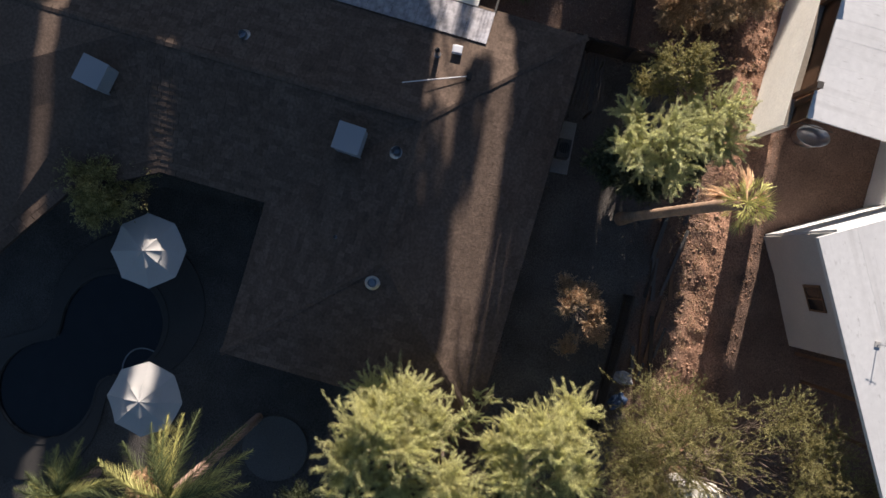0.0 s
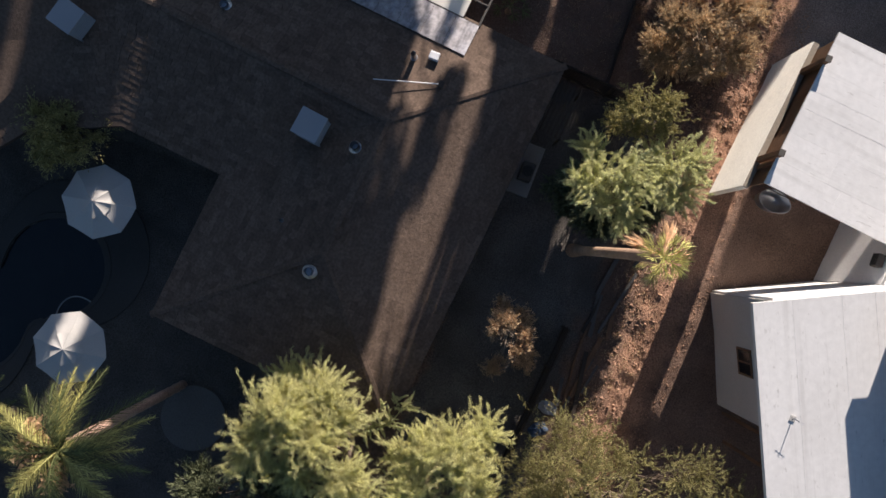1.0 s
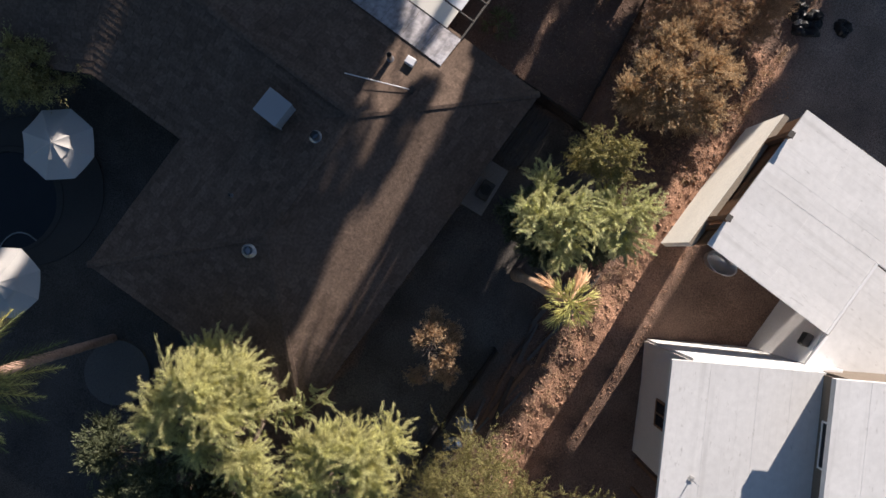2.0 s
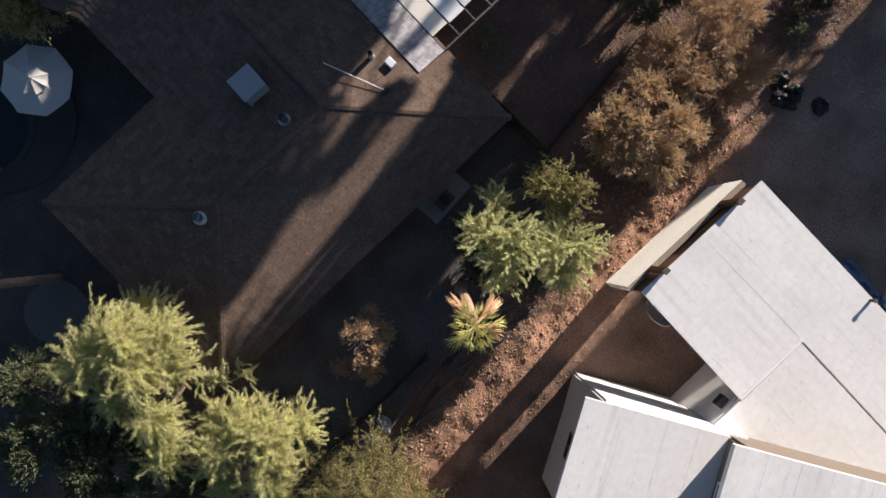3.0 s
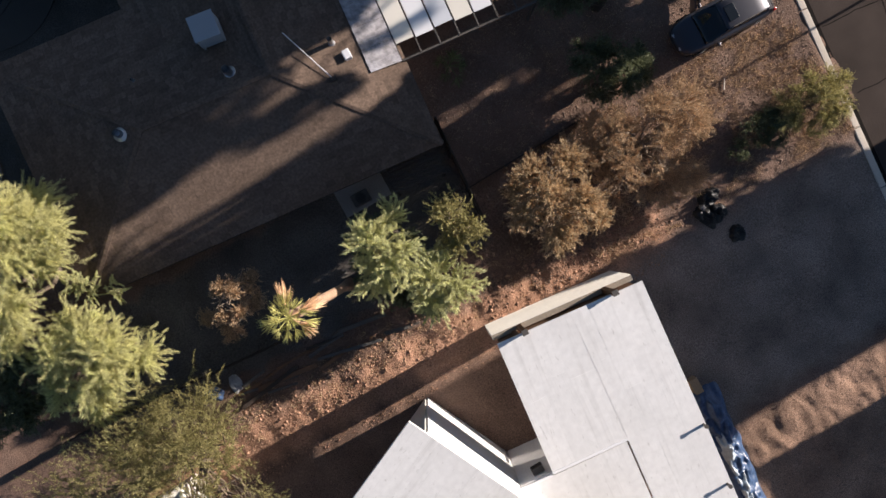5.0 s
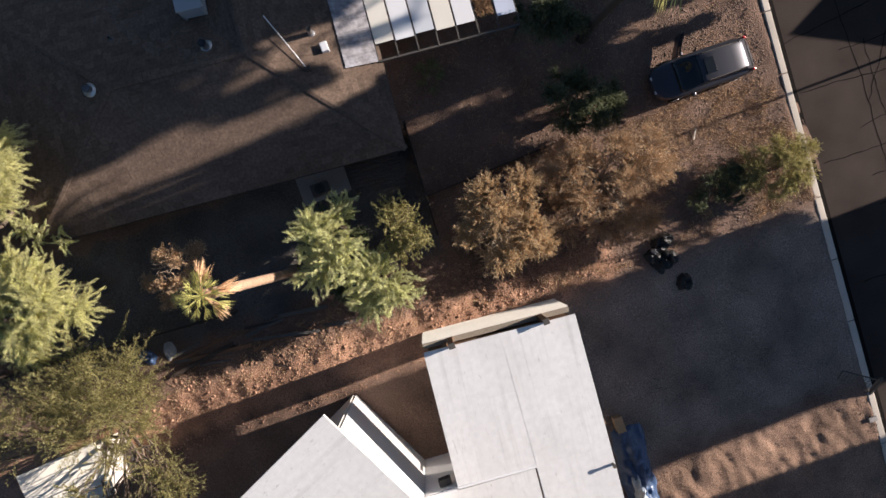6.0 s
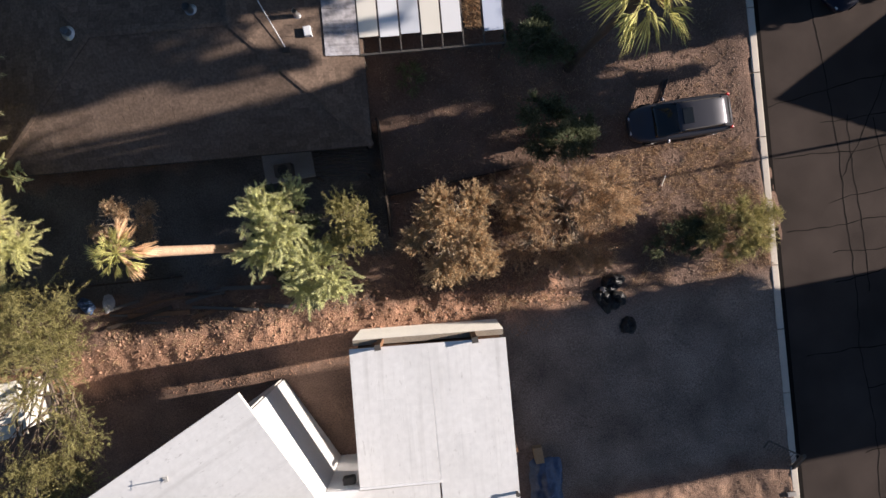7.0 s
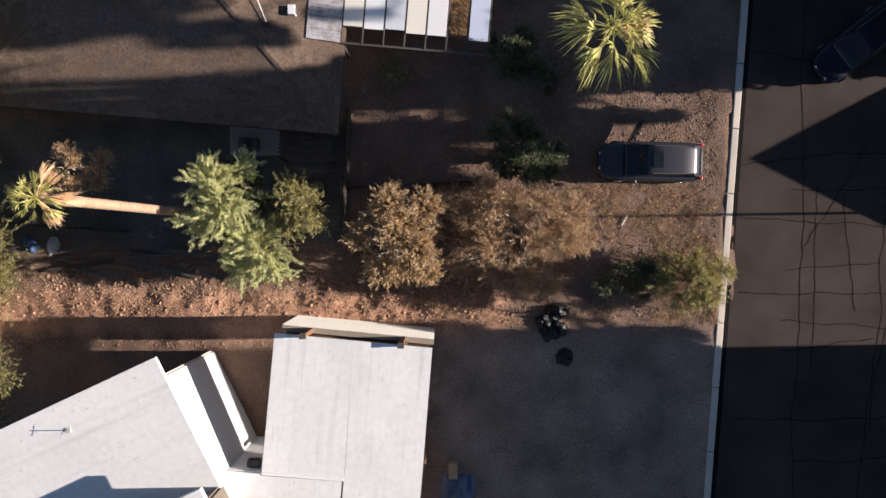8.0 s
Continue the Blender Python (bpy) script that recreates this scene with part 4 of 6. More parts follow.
build_tree("mesquite_tree", "feathery lime-green tree beside the shingled house", "tree", (-20.2, 3.7),
           [((-20.1, 4.2, 4.7), 0.7), ((-19.9, 3.4, 5.0), 0.9), ((-19.0, 2.6, 4.4), 0.7), ((-20.6, 2.6, 4.7), 0.9), ((-21.6, 4.0, 4.6), 0.9), ((-21.3, 1.9, 4.1), 0.75), ((-20.6, 4.6, 4.4), 0.7), ((-22.6, 3.0, 3.9), 0.6)], "leaf_lime", 310000, 22, 0.15, **TALL)
build_tree("shaded_bush", "dim green bush between the two lime-green trees", "shrub", (-19.9, 6.1),
           [((-19.9, 6.1, 3.0), 0.7), ((-20.6, 6.5, 2.6), 0.7), ((-19.3, 5.6, 2.6), 0.5)], "leaf_grey", 24000, 37, 0.07, leaf_len=0.12, leaf_wid=0.02, stream=dict(per_lobe=26, strands=9, length=(0.5, 0.9), rise=0.5, sag=0.4))
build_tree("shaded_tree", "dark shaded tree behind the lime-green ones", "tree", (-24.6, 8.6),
           [((-24.4, 9.4, 3.6), 1.5), ((-25.2, 7.2, 3.4), 1.5), ((-24.6, 5.0, 3.2), 1.4), ((-26.8, 9.6, 3.2), 1.5), ((-26.8, 6.4, 3.0), 1.5), ((-26.4, 3.6, 2.8), 1.4), ((-25.0, 11.6, 3.2), 1.3), ((-24.0, 7.4, 3.0), 1.3), ((-24.6, 3.4, 2.8), 1.2), ((-25.8, 8.2, 3.0), 1.4), ((-23.4, 4.4, 2.4), 1.0)], "leaf_shade", 110000, 34, 0.14, leaf_len=0.15, leaf_wid=0.05, spray=(0.6, 1.2), split=(0.4, 0.65))
build_tree("olive_tree", "wide open olive-green tree with thin upright shoots", "tree", (-20.6, -2.8),
           [((-19.6, 0.2, 4.3), 1.0), ((-18.0, -0.3, 4.4), 0.9), ((-17.6, -1.4, 4.2), 0.7), ((-18.8, -1.6, 4.7), 1.0), ((-20.6, -0.9, 4.3), 1.1), ((-22.2, -0.6, 4.0), 1.2), ((-20.5, -2.2, 4.5), 1.0), ((-24.0, -1.2, 3.8), 1.2), ((-18.1, -2.9, 4.4), 0.7), ((-19.3, -3.4, 4.8), 0.7), ((-17.6, -4.5, 4.9), 0.55), ((-17.4, -5.4, 4.6), 0.6), ((-18.6, -6.0, 4.3), 0.8), ((-20.0, -6.4, 4.3), 0.9), ((-19.2, -7.5, 4.2), 0.9), ((-18.3, -7.0, 4.0), 0.75), ((-20.6, -8.2, 4.0), 1.0), ((-19.9, -9.2, 4.0), 0.9), ((-22.0, -7.0, 3.9), 1.0), ((-25.6, -2.2, 3.6), 1.0), ((-21.0, -4.4, 4.7), 0.45), ((-20.3, -1.2, 2.6), 1.1), ((-22.0, -1.5, 2.4), 1.1), ((-19.0, -2.2, 2.4), 0.9)],
           "leaf_sage", 200000, 23, 0.09, leaf_len=0.08, leaf_wid=0.017, bark="bark", twigs=8, fluff=(0.10, 0.5), stream=dict(per_lobe=60, strands=8, length=(0.7, 1.8), rise=0.6, sag=0.15, width=0.45))
build_tree("grey_green_tree", "small grey-green tree with feathery sprays", "tree", (-8.4, 1.3),
           [((-8.8, 2.2, 4.8), 0.8), ((-7.7, 2.5, 4.6), 0.55), ((-9.2, 0.8, 4.4), 0.8), ((-8.3, 1.2, 5.0), 0.85), ((-8.9, 1.4, 3.2), 0.7)], "leaf_grey", 130000, 24, 0.1, **GREY)
build_tree("grey_green_tree", "low grey-green tree growing over the dirt bank", "tree", (-7.5, -0.5),
           [((-7.39, -0.19, 4.5), 0.71), ((-6.72, -1.06, 4.2), 0.71), ((-7.78, -1.16, 4.0), 0.66), ((-7.01, 0.1, 4.1), 0.57), ((-7.5, -0.6, 2.6), 0.7)], "leaf_grey", 110000, 25, 0.09, **GREY)
# filler foliage added under the crowns to keep sun off the side passage
build_tree("added_undergrowth", "dense undergrowth added below the grey-green trees to shade the passage", "shrub", (-8.5, 0.8),
           [((-8.6, 2.2, 1.6), 1.1), ((-8.7, 1.0, 1.7), 1.2), ((-8.5, -0.1, 1.3), 1.0), ((-8.0, -0.9, 1.0), 0.9), ((-8.0, -1.1, 2.2), 0.8), ((-8.6, 0.3, 2.6), 0.9), ((-8.7, 1.6, 2.9), 1.0), ((-9.2, 0.3, 1.6), 1.0), ((-9.4, 1.1, 2.2), 0.9)], "leaf_shade", 46000, 35, 0.07, leaf_len=0.16, leaf_wid=0.08, spray=(0.4, 0.8), split=(0.5, 0.75))
build_tree("yellow_green_shrub", "rounded yellow-green small-leaved shrub", "shrub", (-5.5, 1.1),
           [((-5.63, 1.68, 5.1), 0.85), ((-5.34, 0.81, 5.0), 0.85), ((-5.92, 0.53, 4.7), 0.75), ((-5.53, 0.91, 2.6), 0.9), ((-5.62, 1.59, 2.0), 0.8)], "leaf_olive", 46000, 26, 0.08, leaf_len=0.07, leaf_wid=0.026, fluff=(0.1, 0.5), bark="twig", stream=dict(per_lobe=120, strands=6, length=(0.3, 0.7), rise=0.5, sag=0.1, width=0.8))
build_tree("dry_brown_shrub", "round dry brown shrub with many pale twigs", "shrub", (-1.5, -0.1),
           [((-1.96, 1.27, 4.3), 0.95), ((-2.94, 0.05, 4.1), 0.89), ((-0.59, 1.07, 4.2), 0.95), ((-0.8, -0.45, 4.4), 1.05), ((-2.12, -1.18, 4.0), 1.0), ((-0.48, -1.27, 3.8), 0.73), ((-1.72, 0.16, 4.5), 0.84), ((-1.49, 0.24, 2.3), 1.26), ((-1.08, -0.92, 1.9), 1.05), ((-2.02, 0.97, 1.9), 1.05), ((-1.93, 0.22, 1.0), 0.95), ((-1.18, -0.65, 0.6), 0.84), ((-0.53, 0.32, 0.7), 0.84), ((-1.82, 0.65, 0.5), 0.73), ((-1.5, -1.51, 0.8), 0.73)],
           "leaf_brown", 300000, 27, 0.1, leaf_len=0.065, leaf_wid=0.022, bark="twig", twigs=26, droop=0.0, fluff=(0.07, 0.5), plume=dict(per_lobe=170, strands=7, length=(0.3, 0.7), up=0.6, sag=0.05))
build_tree("dry_brown_shrub", "sparse rusty brown shrub with bare branches", "shrub", (3.9, 0.3),
           [((2.5, 1.3, 2.0), 0.9), ((4.4, 1.4, 2.1), 1.0), ((5.7, 0.9, 2.0), 0.9), ((2.4, -0.2, 1.8), 0.9), ((4.2, -0.1, 1.9), 0.7), ((3.9, -1.5, 1.8), 0.8), ((5.5, -0.2, 1.8), 0.9), ((1.3, 0.9, 1.6), 0.8), ((3.3, 0.8, 1.0), 1.1), ((2.0, 0.3, 0.8), 0.9), ((4.9, 0.5, 0.9), 1.1), ((4.3, -1.3, 0.8), 0.8), ((5.0, -1.9, 0.7), 0.7), ((6.4, 0.1, 0.8), 0.8), ((2.2, 1.9, 0.9), 0.7), ((0.9, 1.7, 0.8), 0.6), ((2.6, -1.5, 1.7), 0.8), ((1.3, -1.2, 1.3), 0.8), ((4.7, -2.1, 1.4), 0.75), ((3.6, -2.0, 0.9), 0.7)],
           "leaf_rust", 150000, 28, 0.09, leaf_len=0.07, leaf_wid=0.02, bark="twig", twigs=16, droop=0.0, fluff=(0.09, 0.5), plume=dict(per_lobe=85, strands=7, length=(0.35, 1.0), up=0.3, sag=0.05))
build_tree("roadside_shrub", "yellow-green shrub leaning over the kerb", "shrub", (11.6, -2.0),
           [((10.7, -1.4, 1.0), 0.9), ((11.7, -1.5, 1.2), 0.9), ((12.3, -2.3, 1.1), 0.85), ((11.2, -2.6, 0.9), 0.9), ((12.6, -1.5, 1.0), 0.7), ((10.0, -2.2, 0.7), 0.8)], "leaf_olive", 46000, 29, 0.06, leaf_len=0.07, leaf_wid=0.03, spray=(0.3, 0.7), split=(0.4, 0.65))
build_tree("low_shrub", "low shrub beside the dry rusty one, leaves darkened for shade", "shrub", (9.2, -2.0),
           [((9.6, -1.7, 0.6), 0.8), ((8.6, -1.7, 0.55), 0.8), ((7.6, -2.1, 0.5), 0.7), ((9.2, -2.4, 0.5), 0.65)], "leaf_shade", 22000, 36, 0.05, leaf_len=0.07, leaf_wid=0.03, spray=(0.3, 0.6))
build_tree("shaded_shrub", "dense shrub in front of the car, leaves darkened for shade", "shrub", (3.9, 3.6), lobes_at(3.9, 3.6, 1.9, 1.2, (1.2, 1.2, 1.1, 1.1, 1.0, 1.0), 15), "leaf_shade", 42000, 30, 0.1, leaf_len=0.09, leaf_wid=0.045, spray=(0.4, 0.8))
build_tree("shaded_shrub", "shrub beside the pergola, leaves darkened for shade", "shrub", (3.6, 7.6), lobes_at(3.6, 7.6, 2.2, 0.9, (1.1, 1.0, 1.0, 1.0), 16), "leaf_shade", 26000, 31, 0.1, leaf_len=0.09, leaf_wid=0.045, spray=(0.4, 0.8))
build_tree("rusty_shrub", "thin rust-brown shrub in shade", "shrub", (-15.2, 2.5),
           [((-15.0, 3.1, 4.0), 0.65), ((-15.3, 2.3, 3.6), 0.65), ((-14.5, 2.4, 2.7), 0.6), ((-15.9, 1.7, 2.4), 0.55), ((-14.3, 3.3, 2.4), 0.5), ((-16.6, 2.6, 2.0), 0.5)], "leaf_rust", 24000, 32, 0.06, leaf_len=0.08, leaf_wid=0.035, spray=(0.35, 0.6), bark="twig", twigs=6)
build_tree("poolside_tree", "dark olive tree leaning over the pool umbrella", "tree", (-13.9, 22.4), lobes_at(-13.9, 22.4, 2.3, 1.3, (1.2, 1.1, 1.1, 1.0, 1.0), 18), "leaf_olive", 36000, 33, 0.1, leaf_len=0.10, leaf_wid=0.04)
fan_palm("fan_palm", "tall slender fan palm with dry hanging fronds", (-10.95, 1.05), (-11.25, 1.1, 12.4), 41, blade=0.026, blades=17, fronds=26, frond_len=0.72, fan_width=(50, 100), dry=13, trunk_r=0.22, dry_len=0.9, dry_at=(78, 8, -70))
fan_palm("fan_palm", "broad fan palm with sunlit drooping fronds", (5.2, 6.75), (5.25, 6.2, 11.3), 42, blade=0.024, blades=18, fronds=26, frond_len=1.65, fan_width=(60, 110), dry=16, trunk_r=0.19, dry_len=1.15, hang=0.9, dry_at=(15, -5, 8, 22), bark="darkwood")


def feather_palm(name, label, base, top, seed, fronds, length, trunk_r=0.25, flower=True):
    """A feather palm: arching midribs with two rows of long leaflets."""
    x, y = base
    z = ground_z(x, y)
    t = thing(name, label, "palm tree", Matrix.Translation((x, y, z)))
    r = random.Random(seed)
    tip = Vector(top) - Vector((x, y, z))
    bm = nb()
    for i in range(14):
        tube(bm, tip * (i / 14), tip * ((i + 1) / 14), trunk_r * 1.08, trunk_r * 0.95, 12, caps=(i == 13))
    part("trunk", bm, "trunk_dull", t)
    for k in range(fronds):
        az = k * 2.399 + r.gauss(0, 0.2)
        el = radians(-5 + 80 * (k / fronds))
        ln = length * r.uniform(0.8, 1.1)
        d = Vector((math.cos(az), math.sin(az), 0))
        side = Vector((-math.sin(az), math.cos(az), 0))
        vs, fs = [], []
        n = 64
        for i in range(n):
            f = (i + 1) / n
            p = tip + d * (ln * f * math.cos(el * (1 - 0.5 * f))) + Vector((0, 0, ln * (math.sin(el) * f - 0.7 * f * f)))
            ll = 0.62 * math.sin(math.pi * min(1, 0.12 + f * 0.85)) * r.uniform(0.8, 1.1) + 0.06
            for s in (-1, 1):
                w = (side * s * r.uniform(0.45, 0.9) + d + Vector((0, 0, r.gauss(0.1, 0.25)))).normalized()
                c = d * 0.018
                b = len(vs)
                vs += [tuple(p - c), tuple(p + c), tuple(p + w * ll - Vector((0, 0, r.uniform(0.1, 0.45) * ll)))]
                fs.append((b, b + 1, b + 2))
            if i:
                b = len(vs)
                vs += [tuple(last - side * 0.02), tuple(last + side * 0.02), tuple(p + side * 0.015), tuple(p - side * 0.015)]
                fs.append((b, b + 1, b + 2, b + 3))
            last = p
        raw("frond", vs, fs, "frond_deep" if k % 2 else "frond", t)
    if flower:
        for az in (70, 110, 200):
            vs, fs = [], []
            for i in range(260):
                a = radians(az) + r.gauss(0, 0.22)
                f = r.random()
                p = tip + Vector((math.cos(a), math.sin(a), 0)) * (0.35 + 0.95 * f) + Vector((0, 0, 0.5 * f - 0.5 * f * f + r.gauss(0.1, 0.08)))
                q = Vector((r.gauss(0, 0.07), r.gauss(0, 0.07), r.gauss(0, 0.05)))
                b = len(vs)
                vs += [tuple(p), tuple(p + q), tuple(p + Vector((q.y, -q.x, 0.02)))]
                fs.append((b, b + 1, b + 2))
            tagged(raw("flower_stalk", vs, fs, "frond_dry", t), "tan dry flower stalk", kind="stuff")


feather_palm("feather_palm", "feather palm with sunlit fronds and tan flower stalks", (-22.8, 15.0), (-23.2, 15.3, 8.2), 43, 34, 2.6, 0.19)
feather_palm("feather_palm", "shaded feather palm beside the pool terrace", (-26.6, 21.6), (-26.6, 21.6, 1.8), 46, 24, 1.9, 0.22, False)
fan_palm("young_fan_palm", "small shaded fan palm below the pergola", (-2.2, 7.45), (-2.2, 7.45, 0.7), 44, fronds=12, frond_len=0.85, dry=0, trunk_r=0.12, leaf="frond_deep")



# ---- unseen houses, trees and a pole, added across the street to shade the yards ----
def gabled(name, label, x0, y0, x1, y1, wall_h, peak, mat="stucco_tan"):
    h = thing(name, label, "house")
    part("wall", box(nb(), x0, y0, -0.2, x1, y1, wall_h), mat, h)
    bm = nb()
    ym = (y0 + y1) / 2
    pts = [(x0 - 0.3, y0 - 0.3, wall_h), (x0 - 0.3, y1 + 0.3, wall_h), (x0 - 0.3, ym, peak)]
    a = [bm.verts.new(p) for p in pts]
    b = [bm.verts.new((x1 + 0.3, p[1], p[2])) for p in pts]
    bm.faces.new(a)
    bm.faces.new(b[::-1])
    for i in range(3):
        bm.faces.new((a[i], b[i], b[(i + 1) % 3], a[(i + 1) % 3]))
    part("roof", bm, "shingle", h)
    return h


# unseen buildings sized for their shade; the gabled one follows its triangular shadow
gabled("unseen_block", "unseen tall block added across the street to shade the drive", 30, -13.0, 42, -4.9, 13.15, 13.5)
gabled("unseen_corner_house", "unseen house added to shade the ground south of the drive", 30.0, -36.0, 42, -15.6, 9.2, 9.4)
gabled("street_house", "low gabled house across the street", 30.0, 0.95, 42, 6.75, 2.9, 4.95)
gabled("unseen_row_house", "unseen two-storey house added across the street for its shade", 30.0, 9.3, 42, 40.0, 9.0, 9.5)

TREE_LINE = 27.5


def unseen_tree(name, label, base_y, fork_z, clumps, seed, leaf_len=0.5, leaf_wid=0.26, fill=230):
    """An unseen tall tree added for its shade: dense clumps (y0, y1, z0, z1, thinness) are given where their shade
    passes over the line x = 0.
    """
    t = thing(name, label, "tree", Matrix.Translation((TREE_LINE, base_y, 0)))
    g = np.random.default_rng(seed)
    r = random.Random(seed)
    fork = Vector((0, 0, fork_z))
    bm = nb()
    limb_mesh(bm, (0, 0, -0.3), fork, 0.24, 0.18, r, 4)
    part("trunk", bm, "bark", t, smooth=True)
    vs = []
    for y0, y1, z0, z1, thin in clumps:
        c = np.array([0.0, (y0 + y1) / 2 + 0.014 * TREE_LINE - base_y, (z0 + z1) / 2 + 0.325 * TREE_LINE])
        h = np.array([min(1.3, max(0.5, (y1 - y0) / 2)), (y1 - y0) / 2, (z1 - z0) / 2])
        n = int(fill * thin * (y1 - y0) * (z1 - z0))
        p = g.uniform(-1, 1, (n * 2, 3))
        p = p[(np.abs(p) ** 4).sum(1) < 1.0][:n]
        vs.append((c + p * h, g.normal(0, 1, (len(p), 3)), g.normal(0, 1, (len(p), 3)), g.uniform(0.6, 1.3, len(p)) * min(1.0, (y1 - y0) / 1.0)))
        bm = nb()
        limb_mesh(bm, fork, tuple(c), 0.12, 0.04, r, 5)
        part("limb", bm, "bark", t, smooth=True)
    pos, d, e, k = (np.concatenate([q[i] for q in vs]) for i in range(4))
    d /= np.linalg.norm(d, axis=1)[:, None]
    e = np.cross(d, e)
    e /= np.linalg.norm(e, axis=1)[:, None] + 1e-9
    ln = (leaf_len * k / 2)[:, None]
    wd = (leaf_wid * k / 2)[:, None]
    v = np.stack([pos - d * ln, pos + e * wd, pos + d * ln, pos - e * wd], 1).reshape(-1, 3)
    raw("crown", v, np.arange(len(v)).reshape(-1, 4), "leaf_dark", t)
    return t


# out-of-view crowns, clumps placed by the shade wanted on roof and yard
unseen_tree("tall_unseen_tree", "unseen dense tree added to shade the roof and front yard", 8.3, 7.6,
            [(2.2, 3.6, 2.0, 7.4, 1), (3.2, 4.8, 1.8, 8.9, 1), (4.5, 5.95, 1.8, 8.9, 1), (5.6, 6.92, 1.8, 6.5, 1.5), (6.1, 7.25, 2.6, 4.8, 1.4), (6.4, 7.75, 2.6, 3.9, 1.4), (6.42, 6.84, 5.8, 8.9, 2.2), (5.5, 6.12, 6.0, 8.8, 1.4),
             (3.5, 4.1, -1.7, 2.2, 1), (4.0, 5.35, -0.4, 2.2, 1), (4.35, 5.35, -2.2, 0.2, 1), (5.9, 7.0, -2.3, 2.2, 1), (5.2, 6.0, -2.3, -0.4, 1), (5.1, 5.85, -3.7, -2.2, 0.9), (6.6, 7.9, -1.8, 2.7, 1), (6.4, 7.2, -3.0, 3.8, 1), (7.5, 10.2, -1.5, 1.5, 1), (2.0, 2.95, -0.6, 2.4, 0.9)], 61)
unseen_tree("tall_unseen_tree", "unseen broad tree added to shade the house and pool terrace", 14.0, 9.5,
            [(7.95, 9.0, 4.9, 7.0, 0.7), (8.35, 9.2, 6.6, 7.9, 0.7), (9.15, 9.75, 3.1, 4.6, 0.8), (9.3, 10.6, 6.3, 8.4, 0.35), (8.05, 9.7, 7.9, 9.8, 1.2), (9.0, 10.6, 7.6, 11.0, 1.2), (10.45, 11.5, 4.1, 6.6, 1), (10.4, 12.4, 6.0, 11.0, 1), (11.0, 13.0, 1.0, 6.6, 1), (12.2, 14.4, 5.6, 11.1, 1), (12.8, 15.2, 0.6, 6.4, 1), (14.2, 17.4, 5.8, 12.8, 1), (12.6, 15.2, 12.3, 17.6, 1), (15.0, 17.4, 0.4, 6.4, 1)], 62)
unseen_tree("tall_unseen_tree", "unseen broad tree added to shade the house and pool terrace", 20.5, 9.5,
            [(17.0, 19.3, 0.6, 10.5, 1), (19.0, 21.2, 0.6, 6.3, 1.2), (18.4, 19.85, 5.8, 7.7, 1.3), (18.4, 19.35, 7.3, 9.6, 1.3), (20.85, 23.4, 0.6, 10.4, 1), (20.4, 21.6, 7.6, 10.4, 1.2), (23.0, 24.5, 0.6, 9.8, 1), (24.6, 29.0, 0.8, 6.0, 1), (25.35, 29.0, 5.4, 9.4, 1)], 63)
unseen_tree("unseen_tree", "unseen rounded tree added to shade the street and front yard", 8.6, 5.0,
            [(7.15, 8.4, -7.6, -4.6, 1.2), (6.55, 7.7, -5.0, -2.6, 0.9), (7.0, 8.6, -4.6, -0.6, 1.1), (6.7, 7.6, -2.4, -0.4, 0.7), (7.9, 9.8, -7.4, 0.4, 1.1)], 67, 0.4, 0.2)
unseen_tree("unseen_tree", "unseen small tree added to shade the drive and dirt bank", -5.4, 4.6, [(-5.6, -4.3, -3.9, -1.6, 1), (-5.5, -4.35, -2.0, 0.4, 1), (-5.4, -3.95, -0.8, 1.5, 1), (-3.3, -2.3, -0.9, 0.7, 0.4), (-2.4, -0.9, -1.3, 0.35, 0.9), (-2.6, -1.4, 0.0, 1.7, 0.9)], 66, 0.4, 0.2)


# a pole out of view, added to draw a thin shadow line
def unseen_pole(x, y, h):
    t = thing("unseen_pole", "unseen wooden pole with a crossarm, added for its thin shadow", "utility pole", Matrix.Translation((x, y, 0)))
    part("pole", tube(nb(), (0, 0, -0.3), (0, 0, h), 0.07, 0.05, 12), "wood", t)
    part("crossarm", box(nb(), -0.06, -1.1, h - 0.7, 0.06, 1.1, h - 0.56), "wood", t)
    for k in (-1.0, -0.5, 0.5, 1.0):
        part("insulator", tube(nb(), (0, k, h - 0.56), (0, k, h - 0.4), 0.04, 0.03, 8), "panel_white", t)


unseen_pole(26.0, 1.2, 7.2)


# ---- on the shingled roof ----
def roof_z(x, y):
    p = Vector((x, y, 0)) - H_ORIGIN
    u, v = p.dot(H_U), p.dot(H_V)
    k = (RIDGE - EAVE) / 5.3
    return EAVE + k * max(min(v, 10.6 - v, u, 16.6 - u), min(u, 10.2 - u, v))


